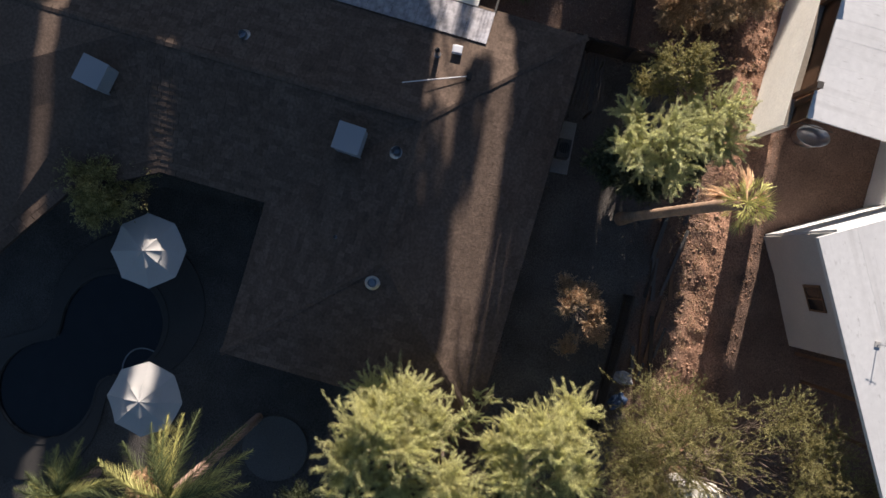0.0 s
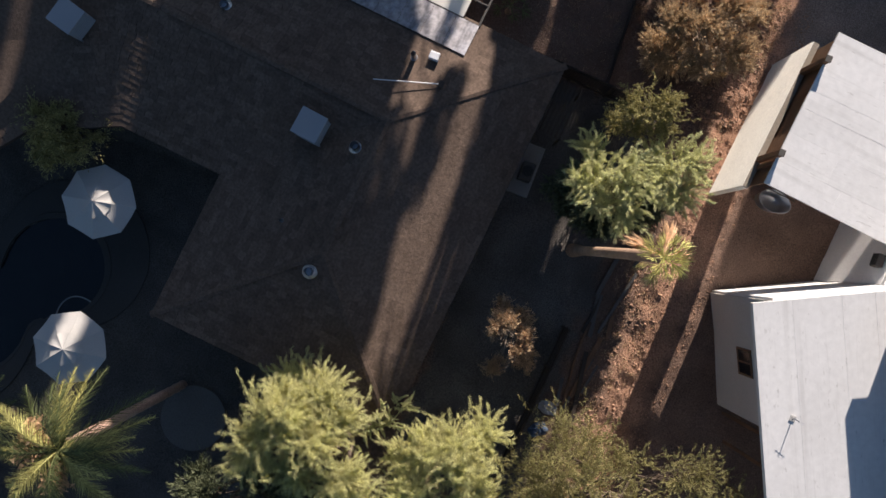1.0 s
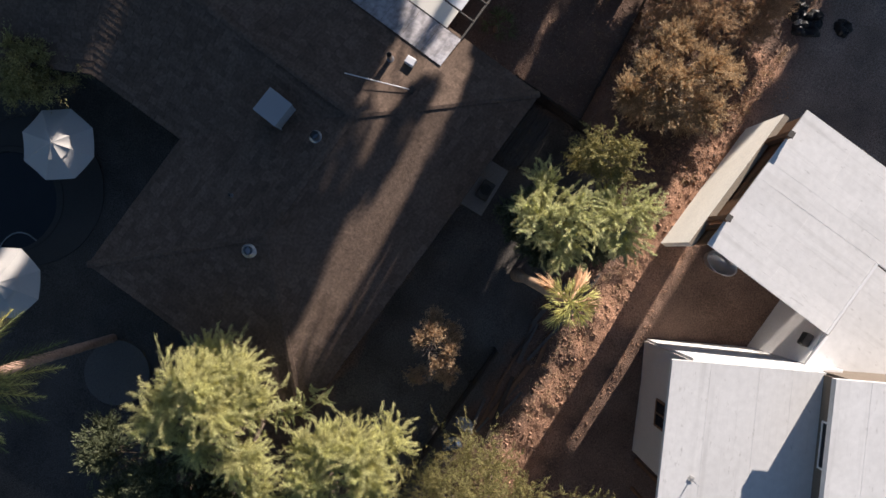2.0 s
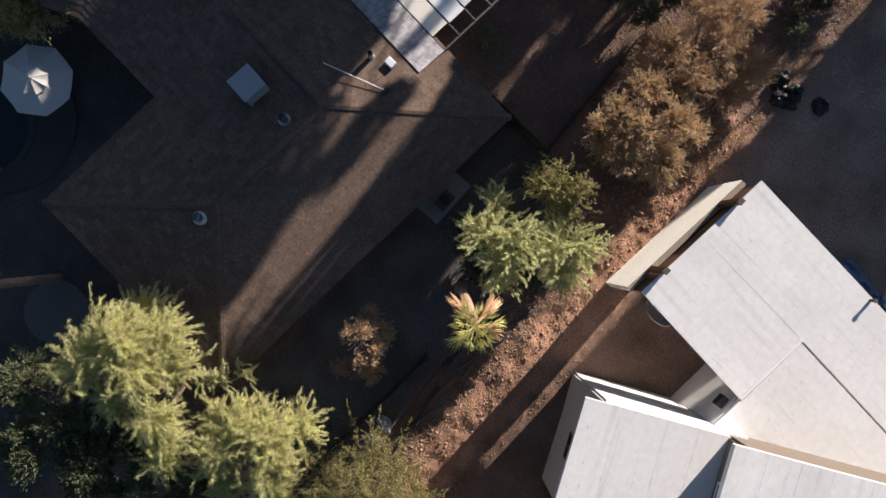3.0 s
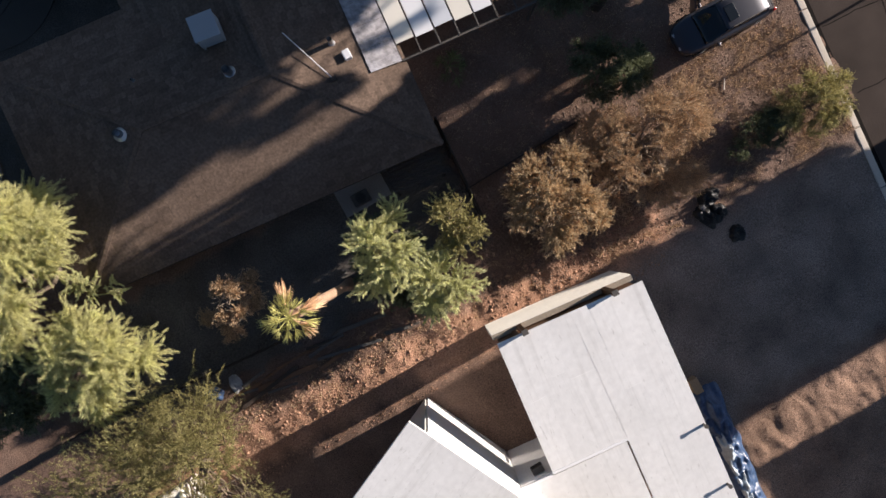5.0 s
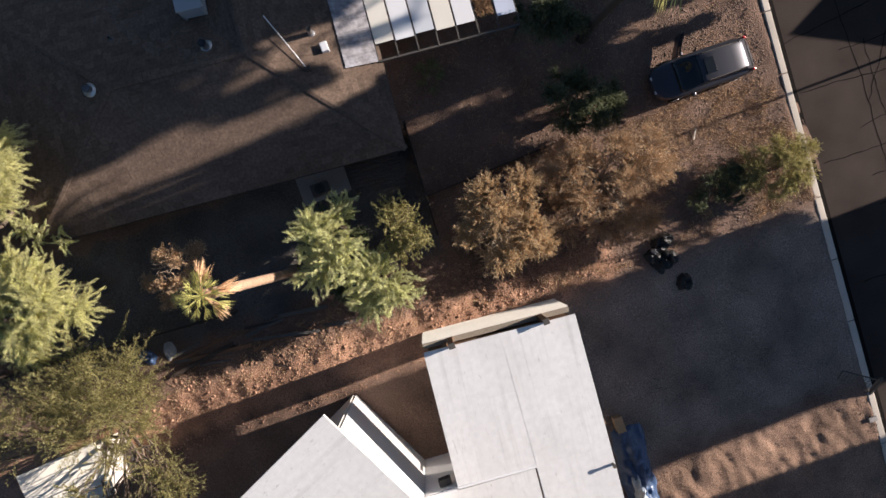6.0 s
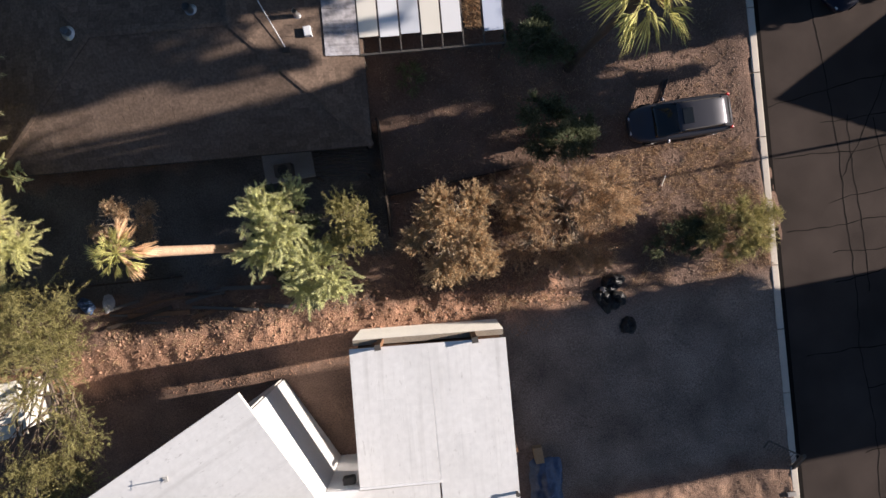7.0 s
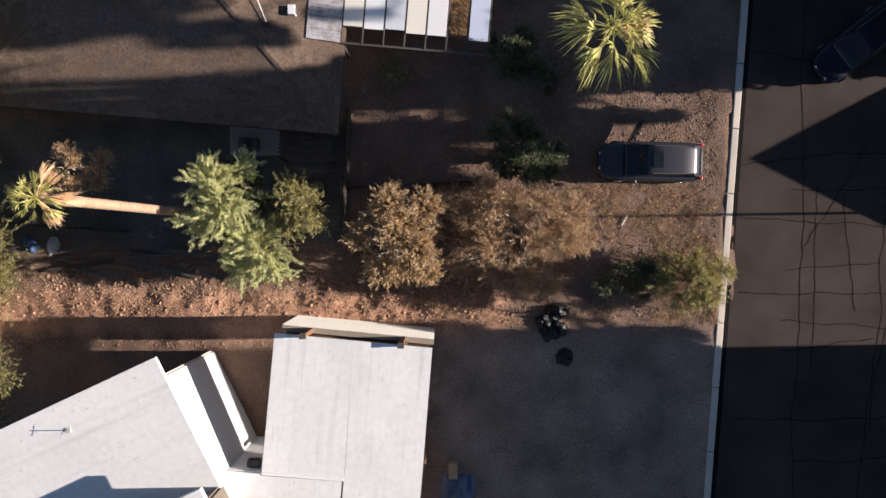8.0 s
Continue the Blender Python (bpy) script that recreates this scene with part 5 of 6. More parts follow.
def evaporative_cooler(x, y, top, yaw):
    z = roof_z(x, y)
    t = thing("evaporative_cooler", "pale metal evaporative cooler box on the shingled roof", "cooler", Matrix.Translation((x, y, z)) @ Matrix.Rotation(radians(yaw), 4, "Z"), "roof coolers")
    h = top - z
    part("cabinet", box(nb(), -0.5, -0.5, h - 0.95, 0.5, 0.5, h - 0.04, bevel=0.03), "white_metal", t)
    part("lid", box(nb(), -0.53, -0.53, h - 0.06, 0.53, 0.53, h, bevel=0.02), "white_metal", t)
    for sx in (-0.45, 0.45):
        for sy in (-0.45, 0.45):
            part("leg", box(nb(), sx - 0.03, sy - 0.03, -0.35, sx + 0.03, sy + 0.03, h - 0.93), "metal", t)
    for k in range(4):
        bm = nb()
        for j in range(7):
            box(bm, -0.4, 0.5, h - 0.85 + j * 0.1, 0.4, 0.515, h - 0.79 + j * 0.1, Matrix.Rotation(math.pi / 2 * k, 4, "Z"))
        part("louvre", bm, "white_metal", t)
    part("duct", box(nb(), -0.3, -0.3, -0.3, 0.3, 0.3, h - 0.95), "metal", t)
    return t


evaporative_cooler(-10.48, 12.69, 4.35, -7)
evaporative_cooler(-9.95, 22.65, 4.25, -15)


def roof_vent(x, y, top, rad):
    z = roof_z(x, y)
    t = thing("roof_vent", "round galvanised vent pipe with a rain cap on the roof", "vent", Matrix.Translation((x, y, z)), "roof vents")
    h = max(0.25, top - z)
    part("flashing", tube(nb(), (0, 0, -0.05), (0, 0, 0.06), rad * 1.9, rad * 1.2, 18), "metal", t)
    bm = nb()
    tube(bm, (0, 0, 0), (0, 0, h), rad, rad, 18, caps=False)
    tube(bm, (0, 0, h), (0, 0, 0.1), rad * 0.8, rad * 0.8, 18, caps=False)
    part("pipe", bm, "metal", t, smooth=True)
    part("rim", tube(nb(), (0, 0, h - 0.04), (0, 0, h), rad * 1.15, rad * 1.15, 18, caps=False), "metal", t)
    return t


for x, y, top, rad in ((-6.39, 10.14, 3.6, 0.10), (-10.56, 10.87, 4.1, 0.16), (-15.62, 10.82, 3.85, 0.16), (-7.27, 17.59, 3.5, 0.15), (-10.45, 24.3, 3.3, 0.08), (-14.2, 12.6, 3.4, 0.05)):
    roof_vent(x, y, top, rad)


def fallen_mast():
    t = thing("antenna_mast", "thin pale metal antenna mast lying across the roof", "antenna")
    a, b = Vector((-7.02, 8.75, roof_z(-7.02, 8.75) + 0.12)), Vector((-7.91, 11.20, 3.78))
    part("pole", tube(nb(), a, b, 0.022, 0.018, 8), "panel_white", t)
    part("foot", box(nb(), -0.14, -0.1, -0.12, 0.14, 0.1, 0.05, Matrix.Translation(a), bevel=0.01), "darkwood", t)
    bx, by = -6.05, 9.41
    u = thing("vent_hood", "small white metal vent hood on the roof", "vent", Matrix.Translation((bx, by, roof_z(bx, by))))
    part("hood", box(nb(), -0.16, -0.2, -0.05, 0.16, 0.2, 0.3, bevel=0.03), "panel_white", u)
    part("grille", box(nb(), 0.16, -0.15, 0.05, 0.175, 0.15, 0.25), "frame", u)


fallen_mast()


def roof_antenna():
    t = thing("roof_antenna", "short television aerial on the white roof", "antenna", Matrix.Translation((-14.13, -7.40, 5.52)))
    part("mast", tube(nb(), (0, 0, -0.05), (0, 0, 0.46), 0.018, 0.016, 8), "metal", t)
    bm = tube(nb(), (-0.05, -0.2, 0.42), (0.05, 0.2, 0.42), 0.007, 0.007, 6)
    for k in (-0.16, 0, 0.16):
        tube(bm, (k * 0.3 + 0.07, k - 0.03, 0.43), (k * 0.3 - 0.07, k + 0.03, 0.43), 0.005, 0.005, 6)
    part("elements", bm, "metal", t)
    part("foot", box(nb(), -0.1, -0.1, -0.02, 0.1, 0.1, 0.02), "seam", t)


roof_antenna()


def round_patio(x, y, rad):
    bm = tube(nb(), (x, y, ground_z(x, y) - 0.15), (x, y, ground_z(x, y) + 0.10), rad * 1.02, rad, 48)
    ob = part("patio_disc", bm, "concrete")
    tagged(ob, "round grey concrete patio beside the feather palm", "patio", kind="structure")


round_patio(-24.0, 14.0, 1.45)


# ---- pool umbrellas ----
def pool_umbrella(x, y, yaw):
    base = ground_z(x, y)
    t = thing("pool_umbrella", "octagonal cream canvas patio umbrella with a vented top", "umbrella", Matrix.Translation((x, y, base)) @ Matrix.Rotation(radians(yaw), 4, "Z"), "pool umbrellas")
    rim, top, rad = 2.14, 2.62, 1.58
    def ring(r, z):
        return [Vector((r * math.cos(i * math.pi / 4), r * math.sin(i * math.pi / 4), z)) for i in range(8)]
    for r0, z0, r1, z1, nm in ((rad, rim, 0.42, top - 0.12, "canopy_panel"), (0.72, top - 0.12, 0.03, top + 0.06, "vent_panel")):
        lo, hi = ring(r0, z0), ring(r1, z1)
        for i in range(8):
            j = (i + 1) % 8
            verts, faces = [], []
            n = 5
            for a in range(n + 1):
                for b in range(n + 1):
                    p = lo[i].lerp(lo[j], b / n).lerp(hi[i].lerp(hi[j], b / n), a / n)
                    sag = -0.06 * math.sin(math.pi * b / n) * (1 - a / n)
                    verts.append((p.x, p.y, p.z + sag))
            for a in range(n):
                for b in range(n):
                    k = a * (n + 1) + b
                    faces.append((k, k + 1, k + n + 2, k + n + 1))
            ob = raw(nm, verts, faces, "canvas", t)
            for pl in ob.data.polygons:
                pl.use_smooth = True
    for p in ring(rad, rim):
        part("rib", tube(nb(), (0, 0, top - 0.06), (p.x * 0.99, p.y * 0.99, p.z - 0.02), 0.012, 0.012, 6), "metal", t)
    part("pole", tube(nb(), (0, 0, 0), (0, 0, top), 0.025, 0.025, 10), "metal", t)
    part("base", tube(nb(), (0, 0, -0.02), (0, 0, 0.1), 0.28, 0.24, 20), "concrete", t)
    part("finial", tube(nb(), (0, 0, top + 0.06), (0, 0, top + 0.16), 0.03, 0.015, 8), "metal", t)


pool_umbrella(-16.31, 20.47, 12)
pool_umbrella(-22.40, 19.36, 5)


# ---- cars ----
def loft(stations, seg=20, power=2.6):
    """A closed skin through sections (x, half width, z low, z high)."""
    verts, faces = [], []
    for x, w, lo, hi in stations:
        c, h = (lo + hi) / 2, (hi - lo) / 2
        for k in range(seg):
            a = 2 * math.pi * k / seg
            ca, sa = math.cos(a), math.sin(a)
            verts.append((x, w * math.copysign(abs(ca) ** (2 / power), ca), c + h * math.copysign(abs(sa) ** (2 / power), sa)))
    for i in range(len(stations) - 1):
        for k in range(seg):
            faces.append((i * seg + k, i * seg + (k + 1) % seg, (i + 1) * seg + (k + 1) % seg, (i + 1) * seg + k))
    faces.append(tuple(range(seg))[::-1])
    faces.append(tuple(range((len(stations) - 1) * seg, len(stations) * seg)))
    return verts, faces


def build_car(name, label, paint, m, open_door=False, sunroof=True):
    t = thing(name, label, "car", m)
    def skin(nm, st, mat, parent=t, seg=24, power=3.2):
        v, f = loft(st, seg, power)
        ob = raw(nm, v, f, mat, parent)
        bm = nb()
        bm.from_mesh(ob.data)
        bmesh.ops.recalc_face_normals(bm, faces=bm.faces)
        bm.to_mesh(ob.data)
        bm.free()
        for p in ob.data.polygons:
            p.use_smooth = True
        return ob
    # nose at -x
    skin("body", [(-2.40, 0.30, 0.42, 0.58), (-2.34, 0.50, 0.34, 0.66), (-2.2, 0.66, 0.27, 0.74), (-1.95, 0.78, 0.24, 0.82), (-1.6, 0.85, 0.22, 0.89), (-1.2, 0.885, 0.22, 0.95), (0, 0.91, 0.22, 0.98), (1.0, 0.905, 0.22, 0.99), (1.8, 0.88, 0.24, 1.0), (2.2, 0.82, 0.28, 0.98), (2.32, 0.72, 0.36, 0.88), (2.36, 0.6, 0.45, 0.7)], paint)
    skin("cabin_glass", [(-1.30, 0.70, 0.85, 0.97), (-1.12, 0.73, 0.85, 1.05), (-0.75, 0.74, 0.85, 1.24), (-0.30, 0.70, 0.85, 1.40), (0.4, 0.69, 0.85, 1.44), (1.2, 0.68, 0.85, 1.42), (1.75, 0.66, 0.85, 1.33), (2.1, 0.66, 0.85, 1.12), (2.22, 0.64, 0.85, 0.98)], "glass", power=3.6)
    roof = skin("roof", [(-0.33, 0.60, 1.36, 1.40), (-0.2, 0.64, 1.36, 1.435), (0.4, 0.655, 1.38, 1.465), (1.2, 0.64, 1.36, 1.445), (1.75, 0.61, 1.28, 1.365), (2.02, 0.60, 1.16, 1.23)], paint, power=4)
    if sunroof:
        part("sunroof", box(nb(), -0.12, -0.36, 1.44, 0.36, 0.36, 1.478, bevel=0.02), "glass", roof)
    for sy in (-1, 1):
        part("pillar", tube(nb(), (-1.05, sy * 0.74, 0.95), (-0.28, sy * 0.64, 1.40), 0.035, 0.03, 8), paint, t)
        part("rear_pillar", tube(nb(), (2.15, sy * 0.66, 0.98), (1.7, sy * 0.62, 1.35), 0.06, 0.05, 8), paint, t)
        part("roof_rail", tube(nb(), (-0.1, sy * 0.62, 1.455), (1.6, sy * 0.60, 1.42), 0.018, 0.018, 6), "frame", t)
        part("mirror", box(nb(), -0.85, sy * 0.96 - 0.09, 0.92, -0.72, sy * 0.96 + 0.09, 1.05, bevel=0.03), paint, t)
        part("headlight", box(nb(), -2.27, sy * 0.62 - 0.13, 0.52, -2.06, sy * 0.62 + 0.13, 0.68, Matrix.Rotation(sy * 0.15, 4, "Z"), bevel=0.04), "lamp", t)
        part("tail_light", box(nb(), 2.16, sy * 0.74 - 0.07, 0.74, 2.30, sy * 0.74 + 0.05, 0.96, bevel=0.03), "red", t)
    for x in (-1.42, 1.42):
        for sy in (-1, 1):
            ty = part("wheel", tube(nb(), (x, sy * 0.70, 0.32), (x, sy * 0.91, 0.32), 0.32, 0.32, 24), "rubber", t)
            part("rim", tube(nb(), (x, sy * 0.80, 0.32), (x, sy * 0.92, 0.32), 0.2, 0.19, 18), "metal", ty)
    part("windscreen_wiper", tube(nb(), (-1.10, -0.3, 1.0), (-0.85, 0.25, 1.17), 0.012, 0.008, 6), "rubber", t)
    if open_door:
        hinge = Matrix.Translation((-0.95, -0.9, 0)) @ Matrix.Rotation(radians(-62), 4, "Z")
        door = part("door", box(nb(), 0, -0.05, 0.3, 1.05, 0.05, 0.95, hinge, bevel=0.03), paint, t, "open front door")
        part("door_window", box(nb(), 0.12, -0.025, 0.95, 1.0, 0.02, 1.32, hinge, bevel=0.015), "glass", door)
    return t


build_car("parked_car", "grey-silver hatchback with a sunroof and one door open", "car_paint", Matrix.Translation((9.66, 3.42, -0.02)) @ Matrix.Rotation(radians(-1), 4, "Z") @ Matrix.Scale(-1, 4, (0, 1, 0)), True)
build_car("blue_car", "dark blue parked car mostly in shade on the street", "dark_paint", Matrix.Translation((19.2, 8.85, 0.0)) @ Matrix.Rotation(radians(38), 4, "Z"), False, False)


# ---- fences, gate ----
def slat_fence(name, label, a, b, h, step, mat):
    a, b = Vector((*a, 0)), Vector((*b, 0))
    w = (b - a)
    n = int(w.length / step)
    m0 = Matrix.Rotation(math.atan2(w.y, w.x), 4, "Z")
    t = thing(name, label, "fence")
    r = random.Random(4)
    for z in (0.3, h - 0.2):
        part("rail", box(nb(), 0, -0.02, z, w.length, 0.02, z + 0.07, Matrix.Translation((a.x, a.y, ground_z(a.x, a.y))) @ m0), mat, t)
    for i in range(n):
        p = a + w * ((i + 0.5) / n)
        hh = h + r.uniform(-0.05, 0.05)
        part("board", box(nb(), -step * 0.45, 0.02, -0.1, step * 0.45, 0.04, hh, Matrix.Translation((p.x, p.y, ground_z(p.x, p.y))) @ m0), mat, t)
    for i in range(0, n + 1, 12):
        p = a + w * (i / n)
        part("post", box(nb(), -0.05, -0.05, -0.2, 0.05, 0.05, h, Matrix.Translation((p.x, p.y, ground_z(p.x, p.y))) @ m0), mat, t)


slat_fence("side_fence", "dark weathered board fence beside the shingled house", (-3.95, 5.6), (-4.25, 0.4), 1.7, 0.14, "darkwood")
slat_fence("garden_fence", "low dark timber edging fence across the front yard", (-4.0, 2.25), (2.6, 2.55), 0.55, 0.16, "darkwood")
slat_fence("boundary_fence", "dark board fence along the back boundary", (-14.2, 0.25), (-26.0, 1.1), 1.5, 0.15, "darkwood")


GATE_LEAN = Matrix.Rotation(radians(-38), 4, "X")


def yard_gate():
    t = thing("yard_gate", "open dark steel gate beside the kerb", "gate", Matrix.Translation((12.45, -13.6, 0.05)) @ GATE_LEAN)
    part("gate_post", box(nb(), -0.07, -0.07, -0.2, 0.07, 0.07, 1.7, bevel=0.01), "frame", t)
    fr = nb()
    m = Matrix.Rotation(radians(140), 4, "Z")
    for z in (0.15, 1.5):
        box(fr, 0.08, -0.025, z, 1.55, 0.025, z + 0.05, m)
    for x in (0.08, 1.5):
        box(fr, x, -0.025, 0.15, x + 0.05, 0.025, 1.55, m)
    g = part("gate_frame", fr, "frame", t)
    for k in range(9):
        part("bar", tube(nb(), m @ Vector((0.25 + k * 0.14, 0, 0.18)), m @ Vector((0.25 + k * 0.14, 0, 1.52)), 0.012, 0.012, 6), "frame", g)


yard_gate()


# ---- side passage of the shingled house ----
def side_passage():
    slab = part("paving_slab", box(nb(), -9.55, 3.75, -0.06, -7.25, 5.2, 0.06, bevel=0.02), "pale_concrete")
    tagged(slab, "pale concrete pad beside the house wall", "slab", kind="structure")
    ac = thing("air_conditioner", "dark air conditioning unit on a concrete pad", "air conditioner", Matrix.Translation((-8.55, 4.2, 0.06)))
    part("casing", box(nb(), -0.4, -0.28, 0, 0.4, 0.28, 0.7, bevel=0.03), "frame", ac)
    part("fan", tube(nb(), (0, 0, 0.70), (0, 0, 0.712), 0.24, 0.24, 20), "rubber", ac)
    for k in range(6):
        part("grille_bar", box(nb(), -0.26, -0.22 + k * 0.085, 0.714, 0.26, -0.2 + k * 0.085, 0.722), "frame", ac)
    rack = thing("side_pergola", "dark timber trellis over a shaded side door", "trellis", Matrix.Translation((-5.8, 4.05, 0)) @ Matrix.Rotation(radians(-4.8), 4, "Z"))
    for k in range(8):
        part("slat", box(nb(), -1.15, -0.65 + k * 0.18, 1.55, 1.15, -0.58 + k * 0.18, 1.60), "darkwood", rack)
    for x in (-1.1, 1.1):
        for y in (-0.65, 0.62):
            part("post", box(nb(), x - 0.04, y - 0.04, -0.1, x + 0.04, y + 0.04, 1.55), "darkwood", rack)


side_passage()


# ---- junk along the boundary, heap on the drive, tarpaulin by the carport ----
def plank(x, y, yaw, ln, wd, mat="darkwood", z=0.04, label="weathered timber plank lying on the dirt"):
    gz = ground_z(x, y) + z
    ob = part("plank", box(nb(), -ln / 2, -wd / 2, 0, ln / 2, wd / 2, 0.045, Matrix.Translation((x, y, gz)) @ Matrix.Rotation(radians(yaw), 4, "Z"), bevel=0.008), mat)
    tagged(ob, label, "plank", "loose planks")


r = random.Random(17)
for i in range(16):
    plank(r.uniform(-17.5, -9.5), r.uniform(-2.0, -0.6), r.uniform(-14, 10), r.uniform(1.2, 3.2), r.uniform(0.09, 0.2), r.choice(("darkwood", "wood", "concrete")), 0.02 + 0.05 * (i % 3))


def crumpled(name, label, category, x, y, sx, sy, h, mat, seed, z=0.0):
    """A crumpled sheet or bag: a lumpy mound with folds."""
    gz = ground_z(x, y) + z
    n = 22
    verts, faces = [], []
    for j in range(n + 1):
        for i in range(n + 1):
            u, v = i / n * 2 - 1, j / n * 2 - 1
            rr = max(abs(u), abs(v))
            q = rr / max(1e-6, math.hypot(u, v))
            u, v = u * q, v * q
            k = noise.noise(Vector((u * 2.1 + seed, v * 2.1, seed * 0.7)))
            k2 = noise.noise(Vector((u * 6 + seed, v * 6, seed)))
            edge = 1 + 0.32 * noise.noise(Vector((u * 1.7, v * 1.7, seed + 5)))
            verts.append((u * sx / 2 * edge, v * sy / 2 * edge, h * (1 - rr ** 3) * (0.65 + 0.7 * k + 0.35 * k2) - 0.03 * (rr > 0.98)))
    for j in range(n):
        for i in range(n):
            k = j * (n + 1) + i
            faces.append((k, k + 1, k + n + 2, k + n + 1))
    ob = raw(name, verts, faces, mat)
    for p in ob.data.polygons:
        p.use_smooth = True
    ob.matrix_world = Matrix.Translation((x, y, gz)) @ Matrix.Rotation(seed, 4, "Z")
    return tagged(ob, label, category)


crumpled("plastic_sheet", "crumpled grey-white plastic sheet on the ground", "sheet", -17.75, -0.42, 1.0, 0.6, 0.16, "white_rag", 1.3)
crumpled("plastic_sheet", "blue plastic sheet bundle beside the boundary", "sheet", -18.8, -0.35, 0.9, 0.7, 0.3, "tarp", 2.3)
crumpled("rubbish_bag", "black plastic sheet thrown over rubbish", "rubbish", 5.55, -3.5, 1.25, 0.8, 0.5, "black_bag", 0.15)
crumpled("rubbish_bag", "black rubbish bag on the drive", "rubbish", 5.0, -4.25, 1.3, 0.8, 0.35, "black_bag", 2.0)
crumpled("rubbish_bag", "dark rubbish heap on the drive", "rubbish", 5.6, -4.3, 0.9, 0.9, 0.4, "black_bag", 4.0)
crumpled("rubbish_bag", "round black rubbish bag on the drive", "rubbish", 5.95, -5.6, 0.95, 0.8, 0.4, "black_bag", 0.8)
crumpled("white_rag", "crumpled white rag in the rubbish heap", "rag", 5.05, -3.75, 0.35, 0.3, 0.5, "white_rag", 0.4)


def tarp_heap(name, label, x, y, wide, long, h, lift, mat, seed, tatter=0.1):
    """A long bundled tarpaulin with folds running along and across it."""
    nu, nv = 22, int(long * 11)
    verts, faces = [], []
    for j in range(nv + 1):
        for i in range(nu + 1):
            u, v = i / nu * 2 - 1, j / nv * 2 - 1
            px, py = u * wide / 2, v * long / 2
            edge = 1 + tatter * noise.noise(Vector((py * 1.6, u * 0.7, seed)))
            fold = 0.55 * noise.noise(Vector((px * 2.2, py * 0.9, seed + 2))) + 0.4 * noise.noise(Vector((px * 5, py * 3.2, seed + 4))) + 0.18 * abs(noise.noise(Vector((px * 9, py * 7, seed + 6))))
            dome = (1 - abs(u) ** 2.5) * (1 - abs(v) ** 8)
            verts.append((px * edge, py + 0.08 * noise.noise(Vector((u * 3, py, seed))), lift + h * dome * (0.75 + fold)))
    for j in range(nv):
        for i in range(nu):
            k = j * (nu + 1) + i
            faces.append((k, k + 1, k + nu + 2, k + nu + 1))
    ob = raw(name, verts, faces, mat)
    for p in ob.data.polygons:
        p.use_smooth = True
    ob.matrix_world = Matrix.Translation((x, y, ground_z(x, y))) @ Matrix.Rotation(-0.088, 4, "Z")
    return tagged(ob, label, "tarpaulin")


tarp_heap("tarpaulin", "dark blue tarpaulin bundled beside the carport", 0.62, -15.2, 1.55, 8.4, 0.75, 0.0, "tarp", 0.4, 0.16)
tarp_heap("plastic_sheet", "shiny pale blue plastic sheet over the tarpaulin", 0.50, -15.2, 0.75, 4.2, 0.85, 0.06, "tarp_silver", 3.3, 0.35)
crate = thing("timber_crate", "pale timber crate standing beside the carport", "crate", Matrix.Translation((0.72, -10.75, 0)))
part("box_body", box(nb(), -0.2, -0.35, 0, 0.2, 0.35, 0.5, bevel=0.01), "palewood", crate)
for k in range(4):
    part("slat", box(nb(), -0.205 + k * 0.105, -0.37, 0.5, -0.12 + k * 0.105, 0.37, 0.52), "palewood", crate)
paver = part("paver", box(nb(), -0.2, -0.11, 0, 0.2, 0.11, 0.08, Matrix.Translation((12.15, -14.75, ground_z(12.15, -14.75))), bevel=0.012), "pale_concrete")
tagged(paver, "pale concrete paver beside the kerb", "paver")
stick = part("stick", tube(nb(), (8.55, 0.55, 0.03), (8.8, 1.0, 0.05), 0.03, 0.025, 7), "panel_cream")
tagged(stick, "short pale stick lying on the gravel", "stick")


# silver bath under the carport's edge
def metal_tub():
    t = thing("metal_tub", "rounded silver metal tub under the carport edge", "tub", Matrix.Translation((-5.95, -6.1, 0)) @ Matrix.Rotation(radians(85), 4, "Z") @ Matrix.Scale(0.8, 4))
    verts, faces = [], []
    n = 28
    for sx, z in ((0.62, 0.0), (0.78, 0.25), (0.9, 1.0), (0.93, 1.06), (0.86, 1.06), (0.72, 0.4), (0.5, 0.3)):
        for i in range(n):
            a = 2 * math.pi * i / n
            verts.append((sx * math.cos(a), sx * 0.62 * math.sin(a), z))
    for k in range(6):
        for i in range(n):
            faces.append((k * n + i, k * n + (i + 1) % n, (k + 1) * n + (i + 1) % n, (k + 1) * n + i))
    faces.append(tuple(range(6 * n, 7 * n)))
    ob = raw("basin", verts, faces, "metal", t)
    for p in ob.data.polygons:
        p.use_smooth = True
    part("rim_rail", tube(nb(), (-0.9, -0.45, 1.12), (0.9, -0.45, 1.12), 0.03, 0.03, 8), "frame", t)


metal_tub()


# ---- white outbuilding roof under the olive-green tree ----
shed = thing("garden_shed", "small white-roofed shed under the olive-green tree", "shed", Matrix.Translation((-23.05, -4.3, -0.6)) @ Matrix.Rotation(radians(3), 4, "Z"))
part("wall", box(nb(), -1.5, -1.0, -0.4, 1.5, 1.0, 2.36), "stucco", shed)
lean_roof = nb()
prism(lean_roof, [(1.66, -1.2, 2.42), (1.66, 1.2, 2.42), (-1.66, 1.2, 2.98), (-1.66, -1.2, 2.98)], 0.07)
part("roof", lean_roof, "panel_cream", shed, "sloping cream-white sheet roof")


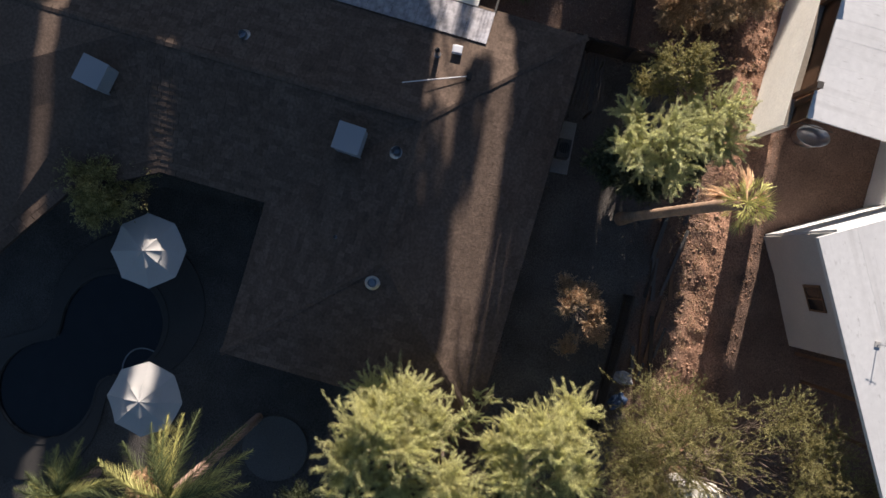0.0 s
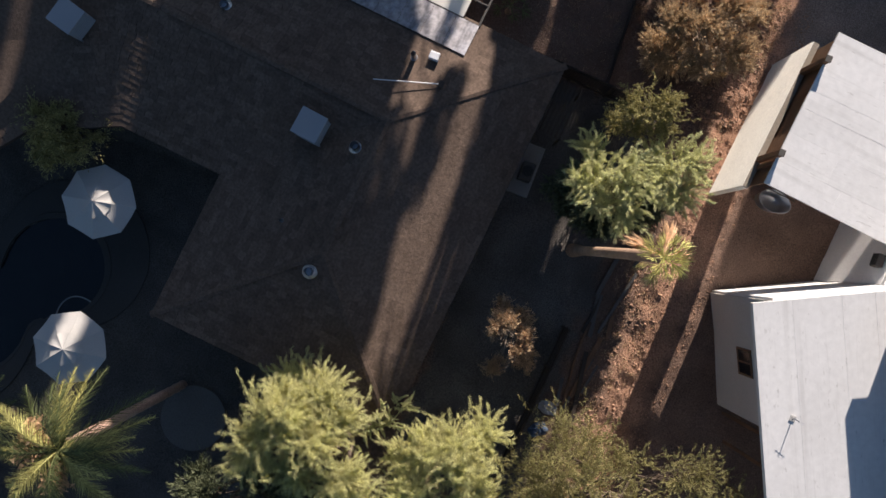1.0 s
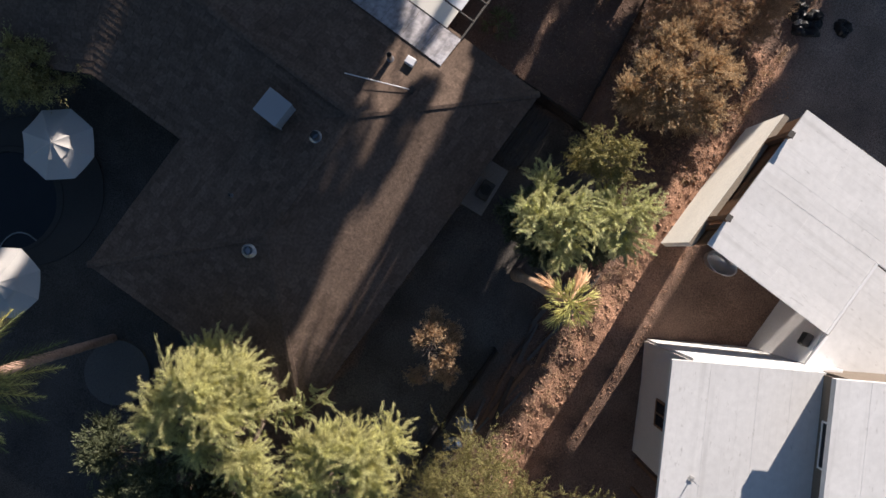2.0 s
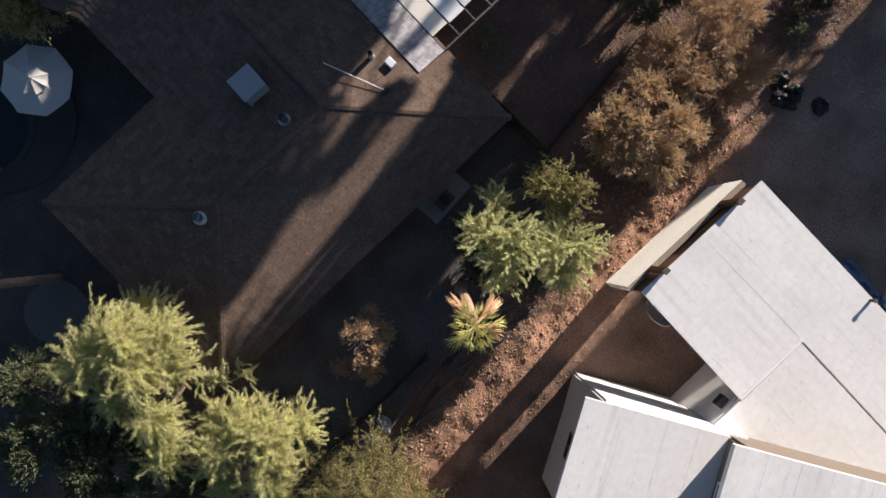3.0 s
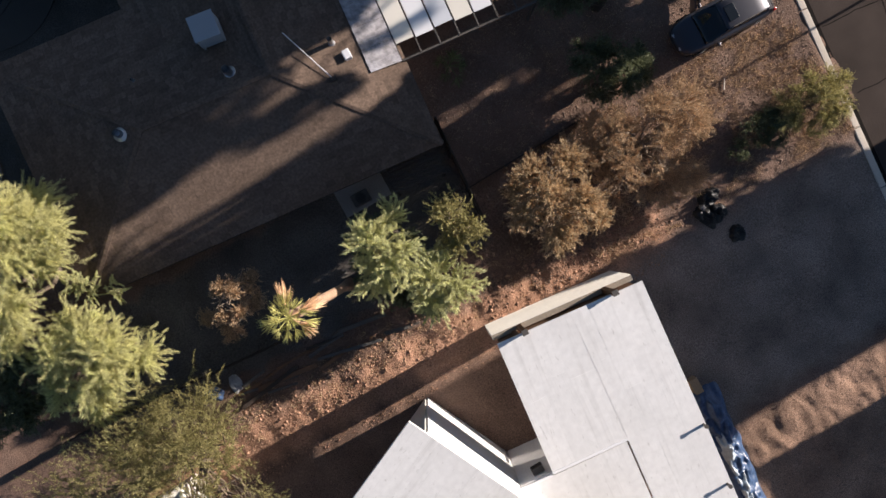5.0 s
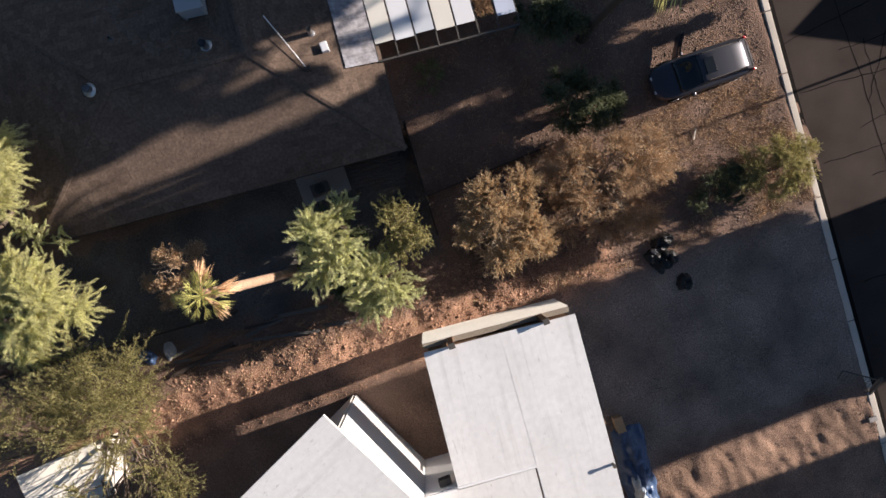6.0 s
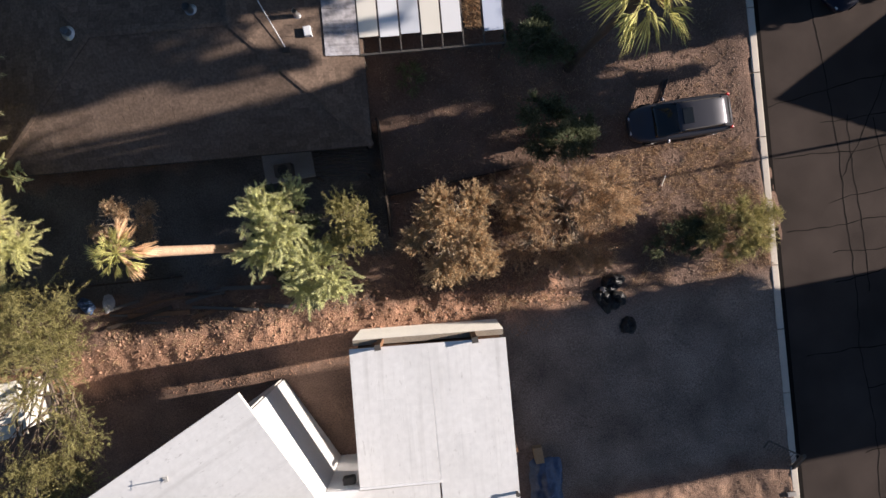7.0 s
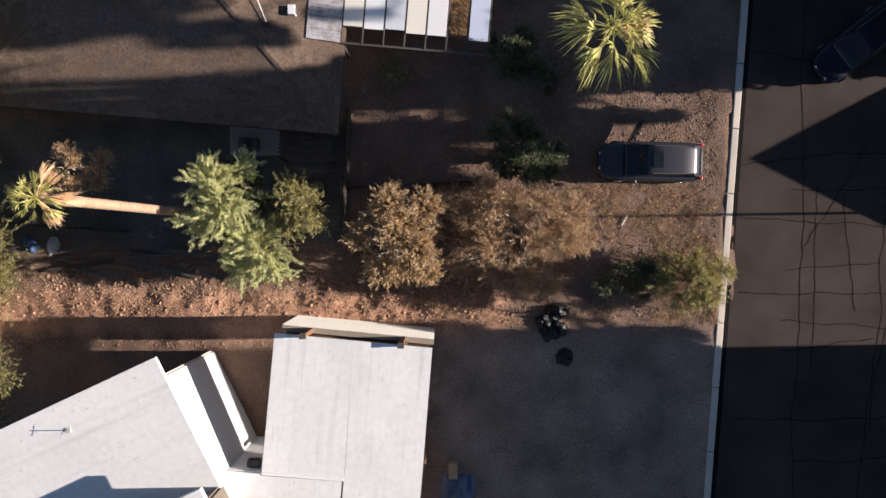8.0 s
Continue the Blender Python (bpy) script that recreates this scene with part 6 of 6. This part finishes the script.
# ---- loose stones ----
def stones(name, label, count, area, size, seed, mat="stone"):
    g = np.random.default_rng(seed)
    x0, x1, y0, y1 = area
    verts, faces = [], []
    oct_v = np.array([(1, 0, 0), (0, 1, 0), (-1, 0, 0), (0, -1, 0), (0, 0, 0.7), (0, 0, -0.7)], float)
    oct_f = ((0, 1, 4), (1, 2, 4), (2, 3, 4), (3, 0, 4), (1, 0, 5), (2, 1, 5), (3, 2, 5), (0, 3, 5))
    for i in range(count):
        x, y = g.uniform(x0, x1), g.uniform(y0, y1)
        s = size * (0.4 + g.random() ** 3 * 2.2)
        a = g.uniform(0, 6.28)
        v = oct_v * g.uniform(0.6, 1.3, (6, 3)) * s
        ca, sa = math.cos(a), math.sin(a)
        z = ground_z(x, y) + s * 0.15
        b = len(verts)
        verts += [(x + p[0] * ca - p[1] * sa, y + p[0] * sa + p[1] * ca, z + p[2]) for p in v]
        faces += [(b + f[0], b + f[1], b + f[2]) for f in oct_f]
    ob = raw(name, verts, faces, mat)
    tagged(ob, label, "stones", kind="stuff")


stones("loose_stones", "loose reddish stones and clods on the dirt bank", 11000, (-22, 2.5, -5.2, -1.5), 0.021, 71)
stones("dirt_clods", "large reddish clods and rubble on the dirt bank", 900, (-21, 3.5, -3.8, -1.7), 0.046, 74)
stones("broken_rubble", "small pale rubble on the dirt bank", 110, (-8.2, -5.4, -2.6, -1.9), 0.024, 75, "concrete")
stones("yard_gravel", "coarse brown gravel over the front yard", 26000, (-3.5, 13.0, -4.2, 9.0), 0.022, 72, "gravel")
stones("roadside_gravel", "coarse tan gravel south of the drive", 5000, (1.0, 12.4, -20, -13.3), 0.018, 73, "gravel")


# ---- dry grass and weeds ----
def dry_grass(name, label, count, area, mat, seed, ln=0.16):
    g = np.random.default_rng(seed)
    x0, x1, y0, y1 = area
    verts, faces = [], []
    tufts = count // 9
    for i in range(tufts):
        cx, cy = g.uniform(x0, x1), g.uniform(y0, y1)
        if noise.noise(Vector((cx * 0.5, cy * 0.5, seed))) < -0.12:
            continue
        z = ground_z(cx, cy)
        for k in range(9):
            a, h = g.uniform(0, 6.28), ln * g.uniform(0.5, 1.5)
            x, y = cx + g.normal(0, 0.07), cy + g.normal(0, 0.07)
            dx, dy = math.cos(a), math.sin(a)
            lean = g.uniform(0.3, 1.1) * h
            b = len(verts)
            verts += [(x - dy * 0.008, y + dx * 0.008, z - 0.02), (x + dy * 0.008, y - dx * 0.008, z - 0.02), (x + dx * lean, y + dy * lean, z + h * 0.8)]
            faces.append((b, b + 1, b + 2))
    ob = raw(name, verts, faces, mat)
    tagged(ob, label, "dry grass", kind="stuff")


dry_grass("dry_grass", "short dry brown grass between the shrubs", 36000, (-0.5, 13.0, -4.0, 2.4), "leaf_rust", 81)
dry_grass("front_yard_weeds", "thin dry weeds on the front yard gravel", 12000, (-3.5, 13.0, 2.4, 8.5), "leaf_rust", 82, 0.1)
dry_grass("bank_weeds", "dry weeds along the dirt bank", 9000, (-20.0, 0.0, -3.4, -1.2), "leaf_brown", 83, 0.1)
